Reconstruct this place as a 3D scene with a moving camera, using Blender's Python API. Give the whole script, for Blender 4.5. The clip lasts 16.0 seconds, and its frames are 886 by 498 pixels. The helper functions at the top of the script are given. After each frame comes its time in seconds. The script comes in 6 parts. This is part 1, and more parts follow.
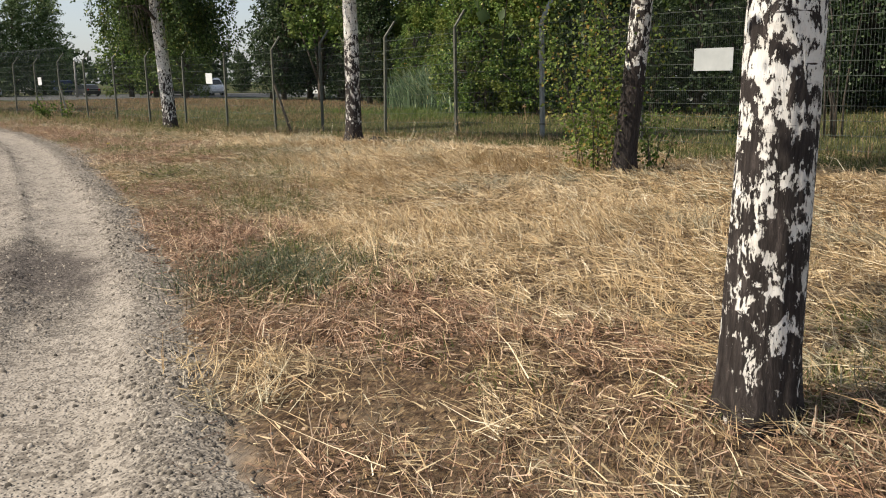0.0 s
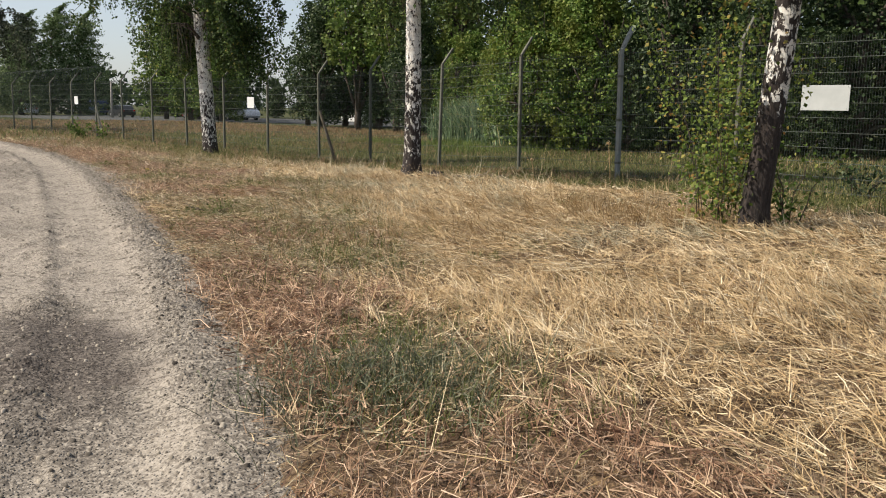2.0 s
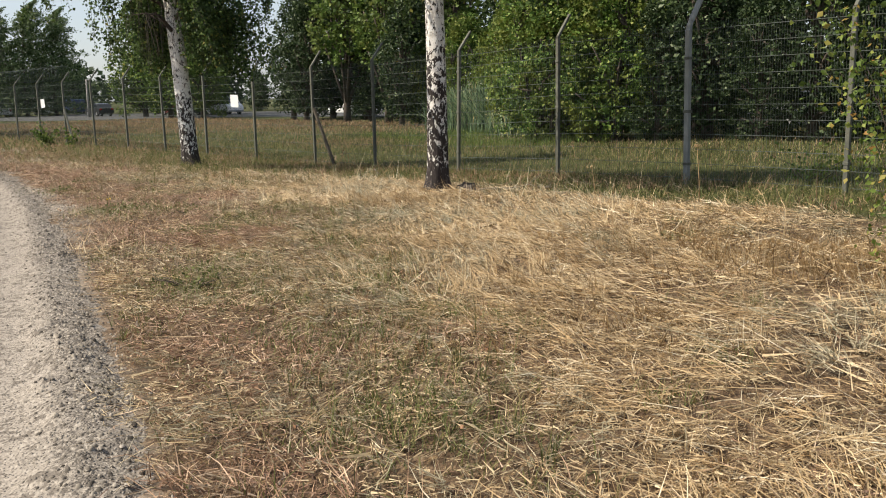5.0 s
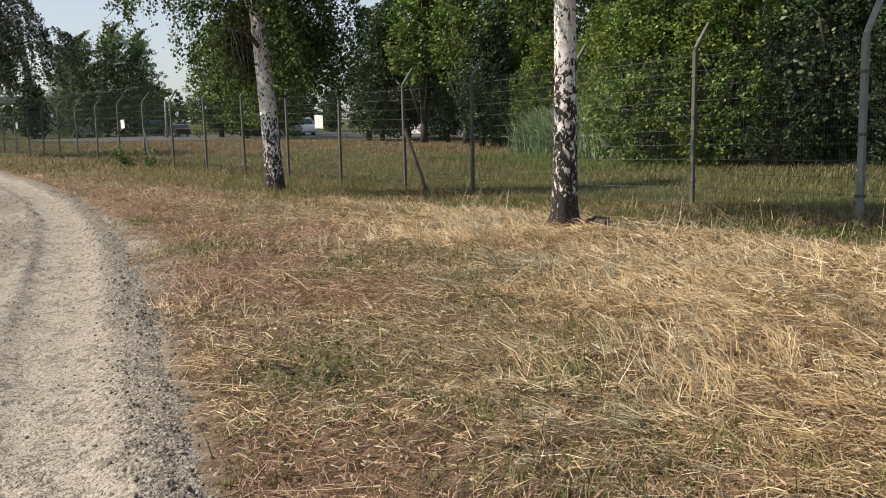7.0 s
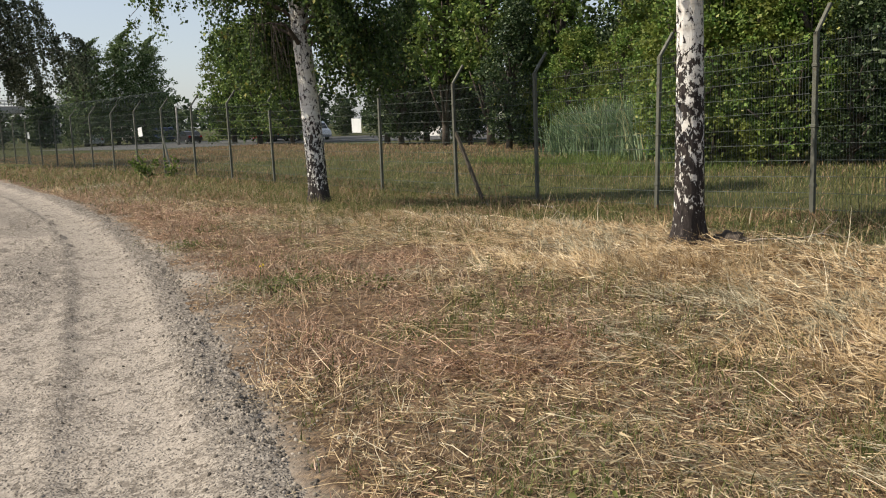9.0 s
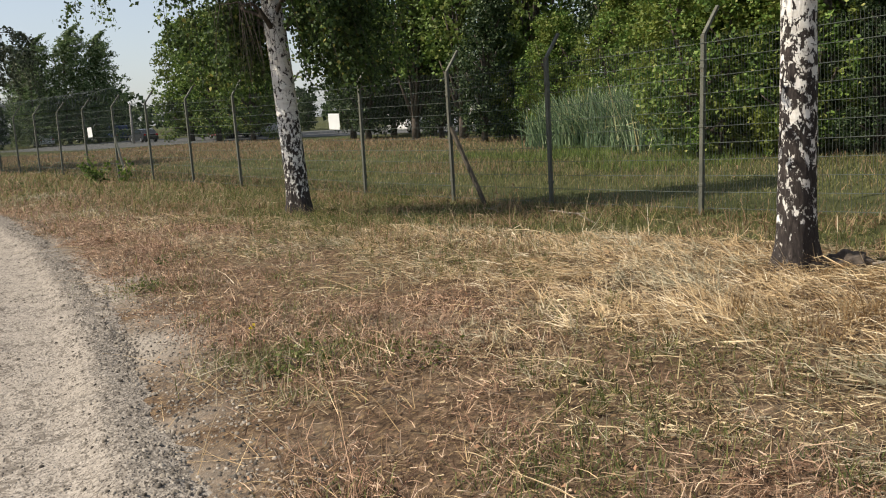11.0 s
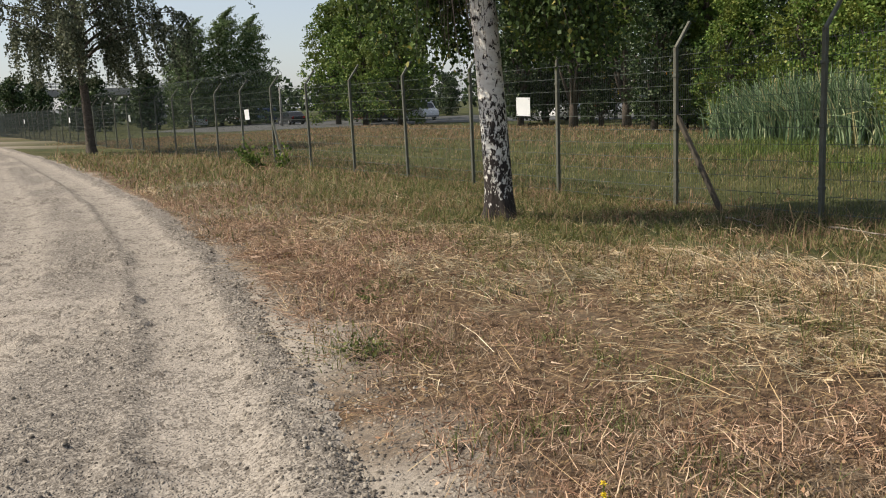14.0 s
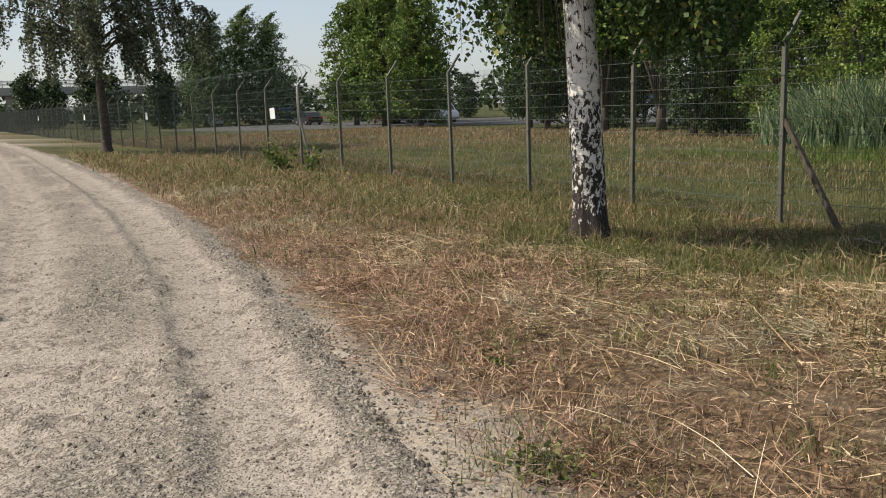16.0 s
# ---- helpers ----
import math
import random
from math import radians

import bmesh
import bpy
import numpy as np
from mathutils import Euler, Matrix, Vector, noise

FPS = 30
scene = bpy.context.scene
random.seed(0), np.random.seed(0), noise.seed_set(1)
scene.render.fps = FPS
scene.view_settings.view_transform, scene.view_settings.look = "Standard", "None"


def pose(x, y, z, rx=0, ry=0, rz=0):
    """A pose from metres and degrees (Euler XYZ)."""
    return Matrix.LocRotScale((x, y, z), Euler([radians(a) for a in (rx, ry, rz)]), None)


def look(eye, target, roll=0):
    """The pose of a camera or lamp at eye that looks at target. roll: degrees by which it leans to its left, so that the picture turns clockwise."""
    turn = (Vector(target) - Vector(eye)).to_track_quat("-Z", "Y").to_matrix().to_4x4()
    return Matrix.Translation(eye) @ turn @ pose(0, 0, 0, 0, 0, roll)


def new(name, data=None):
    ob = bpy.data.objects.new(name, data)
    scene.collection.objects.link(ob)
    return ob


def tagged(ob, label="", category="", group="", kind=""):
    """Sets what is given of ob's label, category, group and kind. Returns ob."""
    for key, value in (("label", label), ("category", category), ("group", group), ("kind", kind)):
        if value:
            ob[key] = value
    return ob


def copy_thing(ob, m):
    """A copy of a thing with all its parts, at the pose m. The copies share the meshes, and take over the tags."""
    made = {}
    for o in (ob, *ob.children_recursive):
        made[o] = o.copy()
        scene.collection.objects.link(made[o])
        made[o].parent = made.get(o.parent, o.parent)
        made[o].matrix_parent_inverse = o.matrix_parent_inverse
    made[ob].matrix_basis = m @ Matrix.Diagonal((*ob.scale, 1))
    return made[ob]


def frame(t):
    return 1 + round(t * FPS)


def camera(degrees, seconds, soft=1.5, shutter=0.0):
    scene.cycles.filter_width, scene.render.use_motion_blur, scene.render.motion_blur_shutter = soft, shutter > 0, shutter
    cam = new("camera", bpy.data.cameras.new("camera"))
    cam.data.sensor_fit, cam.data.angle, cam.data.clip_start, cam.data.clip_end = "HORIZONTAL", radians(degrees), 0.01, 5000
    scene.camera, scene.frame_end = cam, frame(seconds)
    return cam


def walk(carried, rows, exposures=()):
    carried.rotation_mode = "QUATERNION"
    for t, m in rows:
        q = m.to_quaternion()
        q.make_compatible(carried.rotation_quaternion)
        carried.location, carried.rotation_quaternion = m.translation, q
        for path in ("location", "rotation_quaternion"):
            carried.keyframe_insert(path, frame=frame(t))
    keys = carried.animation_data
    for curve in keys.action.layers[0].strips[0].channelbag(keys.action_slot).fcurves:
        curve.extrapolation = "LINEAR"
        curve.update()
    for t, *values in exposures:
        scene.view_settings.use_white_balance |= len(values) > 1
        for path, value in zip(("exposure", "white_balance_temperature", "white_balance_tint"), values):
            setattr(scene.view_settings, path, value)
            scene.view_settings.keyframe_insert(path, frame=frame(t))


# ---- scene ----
cam = camera(54.5, 16.0, 1.05)
PATH = [
    (0, (4.173, 2.636, 1.234), (3.469, 4.468, 0.846), -0.7),
    (0.5, (3.846, 3.013, 1.236), (3.147, 4.85, 0.865), -0.6),
    (1, (3.495, 3.285, 1.235), (2.789, 5.13, 0.922), 0.3),
    (1.5, (3.171, 3.623, 1.217), (2.465, 5.468, 0.903), 0.3),
    (2, (2.85, 3.923, 1.206), (2.091, 5.746, 0.888), 1.1),
    (2.5, (2.538, 4.237, 1.226), (1.77, 6.057, 0.912), 0.8),
    (3, (2.26, 4.58, 1.231), (1.471, 6.391, 0.917), 0.7),
    (3.2, (2.129, 4.728, 1.199), (1.335, 6.536, 0.886), 0.8),
    (5.3, (0.756, 6.788, 1.435), (0.027, 8.613, 1.064), -1.2),
    (5.5, (0.638, 6.914, 1.431), (-0.104, 8.731, 1.049), -1.2),
    (6, (0.247, 7.29, 1.444), (-0.533, 9.091, 1.06), -0.7),
    (6.5, (-0.107, 7.685, 1.443), (-0.966, 9.449, 1.058), -1.2),
    (7, (-0.538, 7.977, 1.42), (-1.412, 9.749, 1.117), -1.0),
    (7.5, (-0.938, 8.22, 1.42), (-1.811, 9.994, 1.119), -1.2),
    (8, (-1.404, 8.525, 1.428), (-2.31, 10.283, 1.127), -1.4),
    (8.5, (-1.859, 8.802, 1.43), (-2.762, 10.563, 1.137), -2.0),
    (9, (-2.326, 9.145, 1.441), (-3.218, 10.91, 1.142), -2.1),
    (9.2, (-2.52, 9.285, 1.439), (-3.424, 11.043, 1.137), -2.2),
    (11.3, (-4.205, 11.197, 1.502), (-5.011, 12.999, 1.18), -3.2),
    (11.5, (-4.345, 11.323, 1.479), (-5.162, 13.121, 1.158), -2.8),
    (12, (-4.768, 11.67, 1.496), (-5.586, 13.467, 1.178), -2.4),
    (12.5, (-5.126, 12.014, 1.503), (-5.952, 13.805, 1.174), -2.4),
    (13, (-5.583, 12.306, 1.512), (-6.522, 14.039, 1.172), -1.9),
    (13.5, (-5.956, 12.56, 1.517), (-6.969, 14.251, 1.177), -2.3),
    (14, (-6.394, 12.858, 1.527), (-7.471, 14.508, 1.189), -2.5),
    (14.5, (-6.819, 13.054, 1.539), (-7.907, 14.698, 1.205), -2.3),
    (15, (-7.239, 13.37, 1.519), (-8.34, 15.005, 1.185), -2.4),
    (15.5, (-7.697, 13.641, 1.496), (-8.825, 15.259, 1.162), -2.0),
    (16, (-8.094, 13.915, 1.491), (-9.191, 15.554, 1.159), -1.8),
]
walk(cam, [(t, look(eye, target, roll)) for t, eye, target, roll in PATH], [(0.0, 0.37), (3.0, 0.40), (5.5, 0.51), (7.0, 0.42), (9.0, 0.36), (12.5, 0.41), (14.0, 0.33), (16.0, 0.31)])

# ---- light ----
SUN_FROM = Vector((-0.84, -0.54, 0.0)).normalized()
SUN_EL = radians(47)
world = bpy.data.worlds.new("sky")
scene.world = world
world.use_nodes = True
wn = world.node_tree
sky = wn.nodes.new("ShaderNodeTexSky")
sky.sky_type = "NISHITA"
sky.sun_disc = False
sky.sun_elevation = SUN_EL
sky.sun_rotation = math.atan2(SUN_FROM.x, SUN_FROM.y)
sky.dust_density = 1.2
sky.air_density = 1.0
sky.ozone_density = 1.0
haze = wn.nodes.new("ShaderNodeMix")
haze.data_type = "RGBA"
haze.inputs[0].default_value = 0.55
haze.inputs[7].default_value = (3.8, 4.0, 4.4, 1)
wn.links.new(sky.outputs[0], haze.inputs[6])
wn.links.new(haze.outputs[2], wn.nodes["Background"].inputs[0])
wn.nodes["Background"].inputs[1].default_value = 0.12
sun = new("sun", bpy.data.lights.new("sun", "SUN"))
sun.data.energy, sun.data.angle, sun.data.color = 5.0, radians(0.6), (1.0, 0.90, 0.75)
toward = Vector((SUN_FROM.x * math.cos(SUN_EL), SUN_FROM.y * math.cos(SUN_EL), math.sin(SUN_EL)))
sun.matrix_world = look(toward * 60, (0, 0, 0))

# ---- materials ----


class Nodes:
    """Small writer for node materials."""

    def __init__(self, name, rough=0.9, metal=0.0, spec=0.3):
        self.m = bpy.data.materials.new(name)
        self.m.use_nodes = True
        self.t = self.m.node_tree
        self.b = self.t.nodes["Principled BSDF"]
        self.b.inputs["Roughness"].default_value = rough
        self.b.inputs["Metallic"].default_value = metal
        self.b.inputs["Specular IOR Level"].default_value = spec
        self.co = self.t.nodes.new("ShaderNodeTexCoord")

    def node(self, kind, **values):
        n = self.t.nodes.new(kind)
        for k, v in values.items():
            n.inputs[k].default_value = v
        return n

    def link(self, a, b):
        self.t.links.new(a, b)

    def place(self, scale=(1, 1, 1), space="Object"):
        n = self.node("ShaderNodeMapping", Scale=scale)
        self.link(self.co.outputs[space], n.inputs[0])
        return n.outputs[0]

    def noise(self, scale, detail=4.0, rough=0.6, at=None, distort=0.0):
        n = self.node("ShaderNodeTexNoise", Scale=scale, Detail=detail, Roughness=rough, Distortion=distort)
        self.link(at if at else self.co.outputs["Object"], n.inputs["Vector"])
        return n.outputs["Fac"]

    def voronoi(self, scale, at=None, out="Distance"):
        n = self.node("ShaderNodeTexVoronoi", Scale=scale)
        self.link(at if at else self.co.outputs["Object"], n.inputs["Vector"])
        return n.outputs[out]

    def ramp(self, fac, *stops):
        n = self.t.nodes.new("ShaderNodeValToRGB")
        e = n.color_ramp.elements
        while len(e) < len(stops):
            e.new(0.5)
        for el, (p, c) in zip(e, stops):
            el.position = p
            el.color = (c, c, c, 1) if isinstance(c, (int, float)) else (*c, 1)
        self.link(fac, n.inputs[0])
        return n.outputs[0]

    def mix(self, fac, a, b, kind="MIX"):
        n = self.t.nodes.new("ShaderNodeMix")
        n.data_type, n.blend_type = "RGBA", kind
        for slot, v in ((0, fac), (6, a), (7, b)):
            if isinstance(v, (int, float)):
                n.inputs[slot].default_value = v
            elif isinstance(v, tuple):
                n.inputs[slot].default_value = (*v, 1)
            else:
                self.link(v, n.inputs[slot])
        return n.outputs[2]

    def calc(self, op, a, b=0.0, c=0.0):
        n = self.t.nodes.new("ShaderNodeMath")
        n.operation = op
        for slot, v in enumerate((a, b, c)):
            if isinstance(v, (int, float)):
                n.inputs[slot].default_value = v
            else:
                self.link(v, n.inputs[slot])
        return n.outputs[0]

    def island(self):
        return self.t.nodes.new("ShaderNodeNewGeometry").outputs["Random Per Island"]

    def object_random(self):
        return self.t.nodes.new("ShaderNodeObjectInfo").outputs["Random"]

    def height(self):
        n = self.t.nodes.new("ShaderNodeSeparateXYZ")
        self.link(self.co.outputs["Object"], n.inputs[0])
        return n.outputs[2]

    def color(self, c):
        if isinstance(c, tuple):
            self.b.inputs["Base Color"].default_value = (*c, 1)
        else:
            self.link(c, self.b.inputs["Base Color"])
        return self

    def bump(self, h, strength=0.4, distance=0.02):
        n = self.node("ShaderNodeBump", Strength=strength, Distance=distance)
        self.link(h, n.inputs["Height"])
        self.link(n.outputs[0], self.b.inputs["Normal"])
        return self


def leafy(name, stops, through_light=0.35, patch=0.0, patch_color=(0.2, 0.2, 0.05)):
    """Thin plant matter: some light passes through it."""
    n = Nodes(name, rough=0.6, spec=0.25)
    c = n.ramp(n.island(), *stops)
    if patch:
        f = n.ramp(n.noise(patch, 3), (0.45, 0.0), (0.62, 0.8))
        c = n.mix(f, c, patch_color)
    n.color(c)
    tr = n.t.nodes.new("ShaderNodeBsdfTranslucent")
    n.link(c, tr.inputs[0])
    mx = n.t.nodes.new("ShaderNodeMixShader")
    mx.inputs[0].default_value = through_light
    n.link(n.b.outputs[0], mx.inputs[1])
    n.link(tr.outputs[0], mx.inputs[2])
    n.link(mx.outputs[0], n.t.nodes["Material Output"].inputs[0])
    return n.m


def make_materials():
    mats = {}
    # soil under the dry grass: dusty brown with grey bare spots and straw dust
    n = Nodes("soil", 1.0, spec=0.1)
    fine = n.noise(14, 8, 0.75)
    straw = n.noise(60, 3, 0.7, n.place((1, 0.25, 1)))
    base = n.ramp(fine, (0.32, (0.030, 0.020, 0.013)), (0.48, (0.080, 0.053, 0.034)), (0.70, (0.25, 0.175, 0.112)))
    c = n.mix(n.ramp(n.noise(0.9, 6, 0.7), (0.55, 0.0), (0.7, 0.4)), base, (0.20, 0.165, 0.12))
    c = n.mix(n.ramp(straw, (0.54, 0.0), (0.64, 0.5)), c, (0.38, 0.26, 0.135))
    edge_dust = n.t.nodes.new("ShaderNodeAttribute")
    edge_dust.attribute_name = "dust"
    c = n.mix(edge_dust.outputs["Fac"], c, n.ramp(n.noise(30, 7, 0.8), (0.3, (0.17, 0.147, 0.122)), (0.55, (0.34, 0.30, 0.252)), (0.75, (0.45, 0.40, 0.34))))
    turf = n.t.nodes.new("ShaderNodeAttribute")
    turf.attribute_name = "turf"
    c = n.mix(turf.outputs["Fac"], c, n.ramp(n.noise(0.5, 8, 0.75), (0.3, (0.028, 0.036, 0.014)), (0.5, (0.062, 0.068, 0.027)), (0.7, (0.115, 0.105, 0.048))))
    n.color(c).bump(n.mix(0.5, fine, straw), 0.8, 0.03)
    mats["soil"] = n.m
    # gravel road: pale compacted sandy gravel, darker loose gravel, small stones with painted shade
    n = Nodes("road_gravel", 1.0, spec=0.15)
    big = n.noise(0.55, 5, 0.65)
    mid = n.noise(3.4, 8, 0.82)
    fine = n.noise(42, 4, 0.68)
    pebble = n.voronoi(55)
    c = n.ramp(fine, (0.30, (0.18, 0.157, 0.133)), (0.46, (0.28, 0.247, 0.211)), (0.66, (0.39, 0.349, 0.301)))
    c = n.mix(n.ramp(big, (0.40, 0.0), (0.66, 0.55)), c, n.ramp(mid, (0.35, (0.26, 0.226, 0.186)), (0.65, (0.43, 0.385, 0.325))))
    loose = n.t.nodes.new("ShaderNodeAttribute")
    loose.attribute_name = "loose"
    share = n.calc("ADD", n.calc("MULTIPLY", n.mix(0.8, big, mid), 0.55), n.calc("MULTIPLY", loose.outputs["Fac"], 0.31))
    clod = n.noise(24, 5, 0.72, n.place((1, 1, 1)), 0.5)
    dark = n.ramp(n.calc("ADD", share, n.calc("MULTIPLY", clod, 0.62)), (0.62, 0.0), (0.71, 0.85))
    crumbs = n.noise(38, 4, 0.7, None, 0.8)
    c = n.mix(n.ramp(n.mix(0.5, n.noise(24, 2, 0.5, None, 1.0), n.noise(4, 5, 0.75, None, 0.6)), (0.43, 0.85), (0.485, 0.0)), c, (0.135, 0.116, 0.097))
    c = n.mix(dark, c, n.ramp(crumbs, (0.38, (0.055, 0.048, 0.042)), (0.48, (0.14, 0.123, 0.106)), (0.56, (0.27, 0.24, 0.205)), (0.68, (0.40, 0.358, 0.305))))
    c = n.mix(n.ramp(n.calc("ADD", pebble, n.calc("MULTIPLY", n.noise(20, 3), 0.9)), (0.46, 0.8), (0.60, 0.0)), c, n.ramp(n.voronoi(55, out="Color"), (0.2, (0.15, 0.13, 0.11)), (0.8, (0.47, 0.425, 0.365))))
    # dark specks: small dark stones, and the shade beside clods painted into the colour
    grit_shade = n.ramp(n.noise(34, 3, 0.6, n.place((1, 1, 1)), 0.4), (0.36, 0.85), (0.41, 0.0))
    c = n.mix(grit_shade, c, (0.105, 0.092, 0.078))
    # halves the gravel colour inside one ragged oval
    dark_patch = n.t.nodes.new("ShaderNodeAttribute")
    dark_patch.attribute_name = "dark_patch"
    c = n.mix(dark_patch.outputs["Fac"], c, (0.50, 0.485, 0.50), "MULTIPLY")
    n.color(c).bump(n.mix(0.45, n.mix(0.5, n.noise(9, 4, 0.7), n.noise(24, 2, 0.5, None, 1.0)), n.ramp(pebble, (0.0, 1.0), (0.4, 0.0))), 0.65, 0.075)
    mats["road"] = n.m
    n = Nodes("stone", 0.95, spec=0.2)
    c = n.ramp(n.island(), (0.0, (0.07, 0.062, 0.055)), (0.45, (0.25, 0.222, 0.19)), (0.85, (0.48, 0.43, 0.365)), (1.0, (0.52, 0.48, 0.42)))
    n.color(n.mix(n.noise(60, 3), c, (0.16, 0.15, 0.13), "OVERLAY"))
    mats["stone"] = n.m
    mats["straw"] = leafy("dry_straw", ((0.0, (0.11, 0.068, 0.034)), (0.25, (0.33, 0.22, 0.11)), (0.6, (0.53, 0.385, 0.21)), (0.88, (0.70, 0.55, 0.335)), (1.0, (0.86, 0.76, 0.57))), 0.15, 2.2, (0.46, 0.33, 0.175))
    mats["pale_straw"] = leafy("bleached_straw", ((0.0, (0.22, 0.15, 0.08)), (0.2, (0.50, 0.37, 0.205)), (0.6, (0.74, 0.595, 0.38)), (1.0, (0.90, 0.82, 0.64))), 0.15, 2.2, (0.60, 0.46, 0.28))
    mats["thatch"] = leafy("rusty_thatch", ((0.0, (0.065, 0.034, 0.022)), (0.4, (0.23, 0.128, 0.078)), (0.75, (0.46, 0.30, 0.19)), (1.0, (0.70, 0.52, 0.36))), 0.15)
    mats["chaff"] = leafy("straw_chaff", ((0.0, (0.12, 0.085, 0.052)), (0.3, (0.33, 0.245, 0.14)), (0.65, (0.56, 0.43, 0.255)), (1.0, (0.76, 0.62, 0.40))), 0.15, 1.1, (0.30, 0.245, 0.15))
    mats["rust_chaff"] = leafy("rusty_chaff", ((0.0, (0.07, 0.042, 0.028)), (0.4, (0.23, 0.130, 0.082)), (0.75, (0.45, 0.29, 0.19)), (1.0, (0.66, 0.50, 0.37))), 0.1, 1.4, (0.26, 0.205, 0.14))
    mats["grey_thatch"] = leafy("grey_thatch", ((0.0, (0.08, 0.07, 0.045)), (0.5, (0.27, 0.24, 0.15)), (1.0, (0.56, 0.50, 0.36))), 0.15)
    mats["grass"] = leafy("olive_grass", ((0.0, (0.045, 0.054, 0.019)), (0.35, (0.095, 0.112, 0.035)), (0.7, (0.155, 0.165, 0.052)), (0.92, (0.27, 0.245, 0.10)), (1.0, (0.46, 0.37, 0.20))), 0.35)
    mats["lush"] = leafy("green_grass", ((0.0, (0.045, 0.08, 0.016)), (0.5, (0.10, 0.155, 0.032)), (1.0, (0.22, 0.25, 0.07))), 0.35)
    mats["seedgrass"] = leafy("brown_seed_grass", ((0.0, (0.12, 0.078, 0.043)), (0.5, (0.29, 0.184, 0.112)), (0.85, (0.43, 0.29, 0.18)), (1.0, (0.22, 0.24, 0.08))), 0.3)
    mats["birch_leaf"] = leafy("birch_leaf", ((0.0, (0.022, 0.040, 0.012)), (0.6, (0.060, 0.100, 0.026)), (0.95, (0.125, 0.185, 0.048)), (1.0, (0.30, 0.27, 0.07))), 0.28)
    mats["leaf"] = leafy("shrub_leaf", ((0.0, (0.030, 0.065, 0.014)), (0.5, (0.095, 0.170, 0.032)), (0.9, (0.20, 0.30, 0.066)), (1.0, (0.42, 0.42, 0.14))), 0.3, 0.9, (0.15, 0.165, 0.03))
    mats["tree_leaf"] = leafy("tree_leaf", ((0.0, (0.030, 0.062, 0.015)), (0.5, (0.094, 0.156, 0.035)), (0.9, (0.188, 0.275, 0.062)), (1.0, (0.375, 0.388, 0.125))), 0.3, 0.3, (0.11, 0.13, 0.03))
    mats["grey_leaf"] = leafy("grey_green_leaf", ((0.0, (0.035, 0.045, 0.026)), (0.6, (0.095, 0.11, 0.062)), (1.0, (0.24, 0.25, 0.165))), 0.25)
    mats["herb"] = leafy("herb_leaf", ((0.0, (0.05, 0.07, 0.02)), (0.5, (0.115, 0.14, 0.04)), (1.0, (0.24, 0.25, 0.09))), 0.3)
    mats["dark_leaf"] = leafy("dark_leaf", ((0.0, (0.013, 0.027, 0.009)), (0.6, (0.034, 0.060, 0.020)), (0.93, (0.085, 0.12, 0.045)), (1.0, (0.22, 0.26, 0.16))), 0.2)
    mats["poplar_leaf"] = leafy("poplar_leaf", ((0.0, (0.035, 0.065, 0.024)), (0.6, (0.115, 0.17, 0.062)), (1.0, (0.27, 0.32, 0.165))), 0.3)
    mats["yellow_leaf"] = leafy("yellow_leaf", ((0.0, (0.12, 0.11, 0.02)), (0.6, (0.32, 0.25, 0.03)), (1.0, (0.45, 0.33, 0.05))), 0.35)
    mats["sucker_leaf"] = leafy("sucker_leaf", ((0.0, (0.06, 0.10, 0.02)), (0.5, (0.15, 0.22, 0.045)), (0.85, (0.28, 0.32, 0.08)), (1.0, (0.36, 0.20, 0.06))), 0.4)
    mats["reed"] = leafy("reed_blade", ((0.0, (0.037, 0.069, 0.037)), (0.5, (0.163, 0.244, 0.125)), (0.88, (0.362, 0.450, 0.263)), (1.0, (0.625, 0.500, 0.250))), 0.3)
    mats["weed"] = leafy("weed_leaf", ((0.0, (0.03, 0.055, 0.015)), (0.5, (0.07, 0.11, 0.03)), (1.0, (0.16, 0.19, 0.06))), 0.3)
    mats["brown_leaf"] = leafy("fallen_leaf", ((0.0, (0.22, 0.11, 0.06)), (0.6, (0.42, 0.25, 0.15)), (1.0, (0.60, 0.45, 0.32))), 0.15)
    mats["bloom"] = leafy("yellow_bloom", ((0.0, (0.75, 0.55, 0.02)), (1.0, (0.85, 0.68, 0.05))), 0.2)
    # birch bark: chalk white sheets, black furrowed plates that thicken low on the stem
    for key, levels, size in (("bark_old", ((0.0, 0.67), (0.10, 0.58), (0.2, 0.53), (0.45, 0.50), (1.0, 0.475)), 14.0), ("bark", ((0.0, 0.80), (0.07, 0.62), (0.15, 0.535), (0.40, 0.50), (0.455, 0.42), (0.7, 0.45), (1.0, 0.46)), 15.0), ("bark_dark", ((0.0, 0.74), (0.12, 0.60), (0.30, 0.56), (0.50, 0.53), (0.60, 0.44), (1.0, 0.43)), 14.0), ("bark_black", ((0.0, 0.85), (0.30, 0.66), (0.36, 0.56), (0.55, 0.51), (1.0, 0.46)), 11.0)):
        n = Nodes("birch_" + key, 0.8, spec=0.2)
        dark_share = n.ramp(n.calc("MULTIPLY", n.height(), 0.25), *levels)
        plates = n.noise(size, 5, 0.6, n.place((1.15, 1.15, 0.7)), 0.5)
        dash = n.noise(11.0, 3, 0.5, n.place((0.55, 0.55, 3.4)))
        jag = n.noise(size * 4.0, 4, 0.7, n.place((1.3, 1.3, 0.5)))
        f = n.calc("ADD", n.calc("ADD", plates, n.calc("MULTIPLY", n.calc("SUBTRACT", jag, 0.5), 0.62 if key == "bark_old" else 0.42)), n.calc("SUBTRACT", dark_share, 0.5))
        black = n.ramp(f, (0.50, 0.0), (0.53, 1.0))
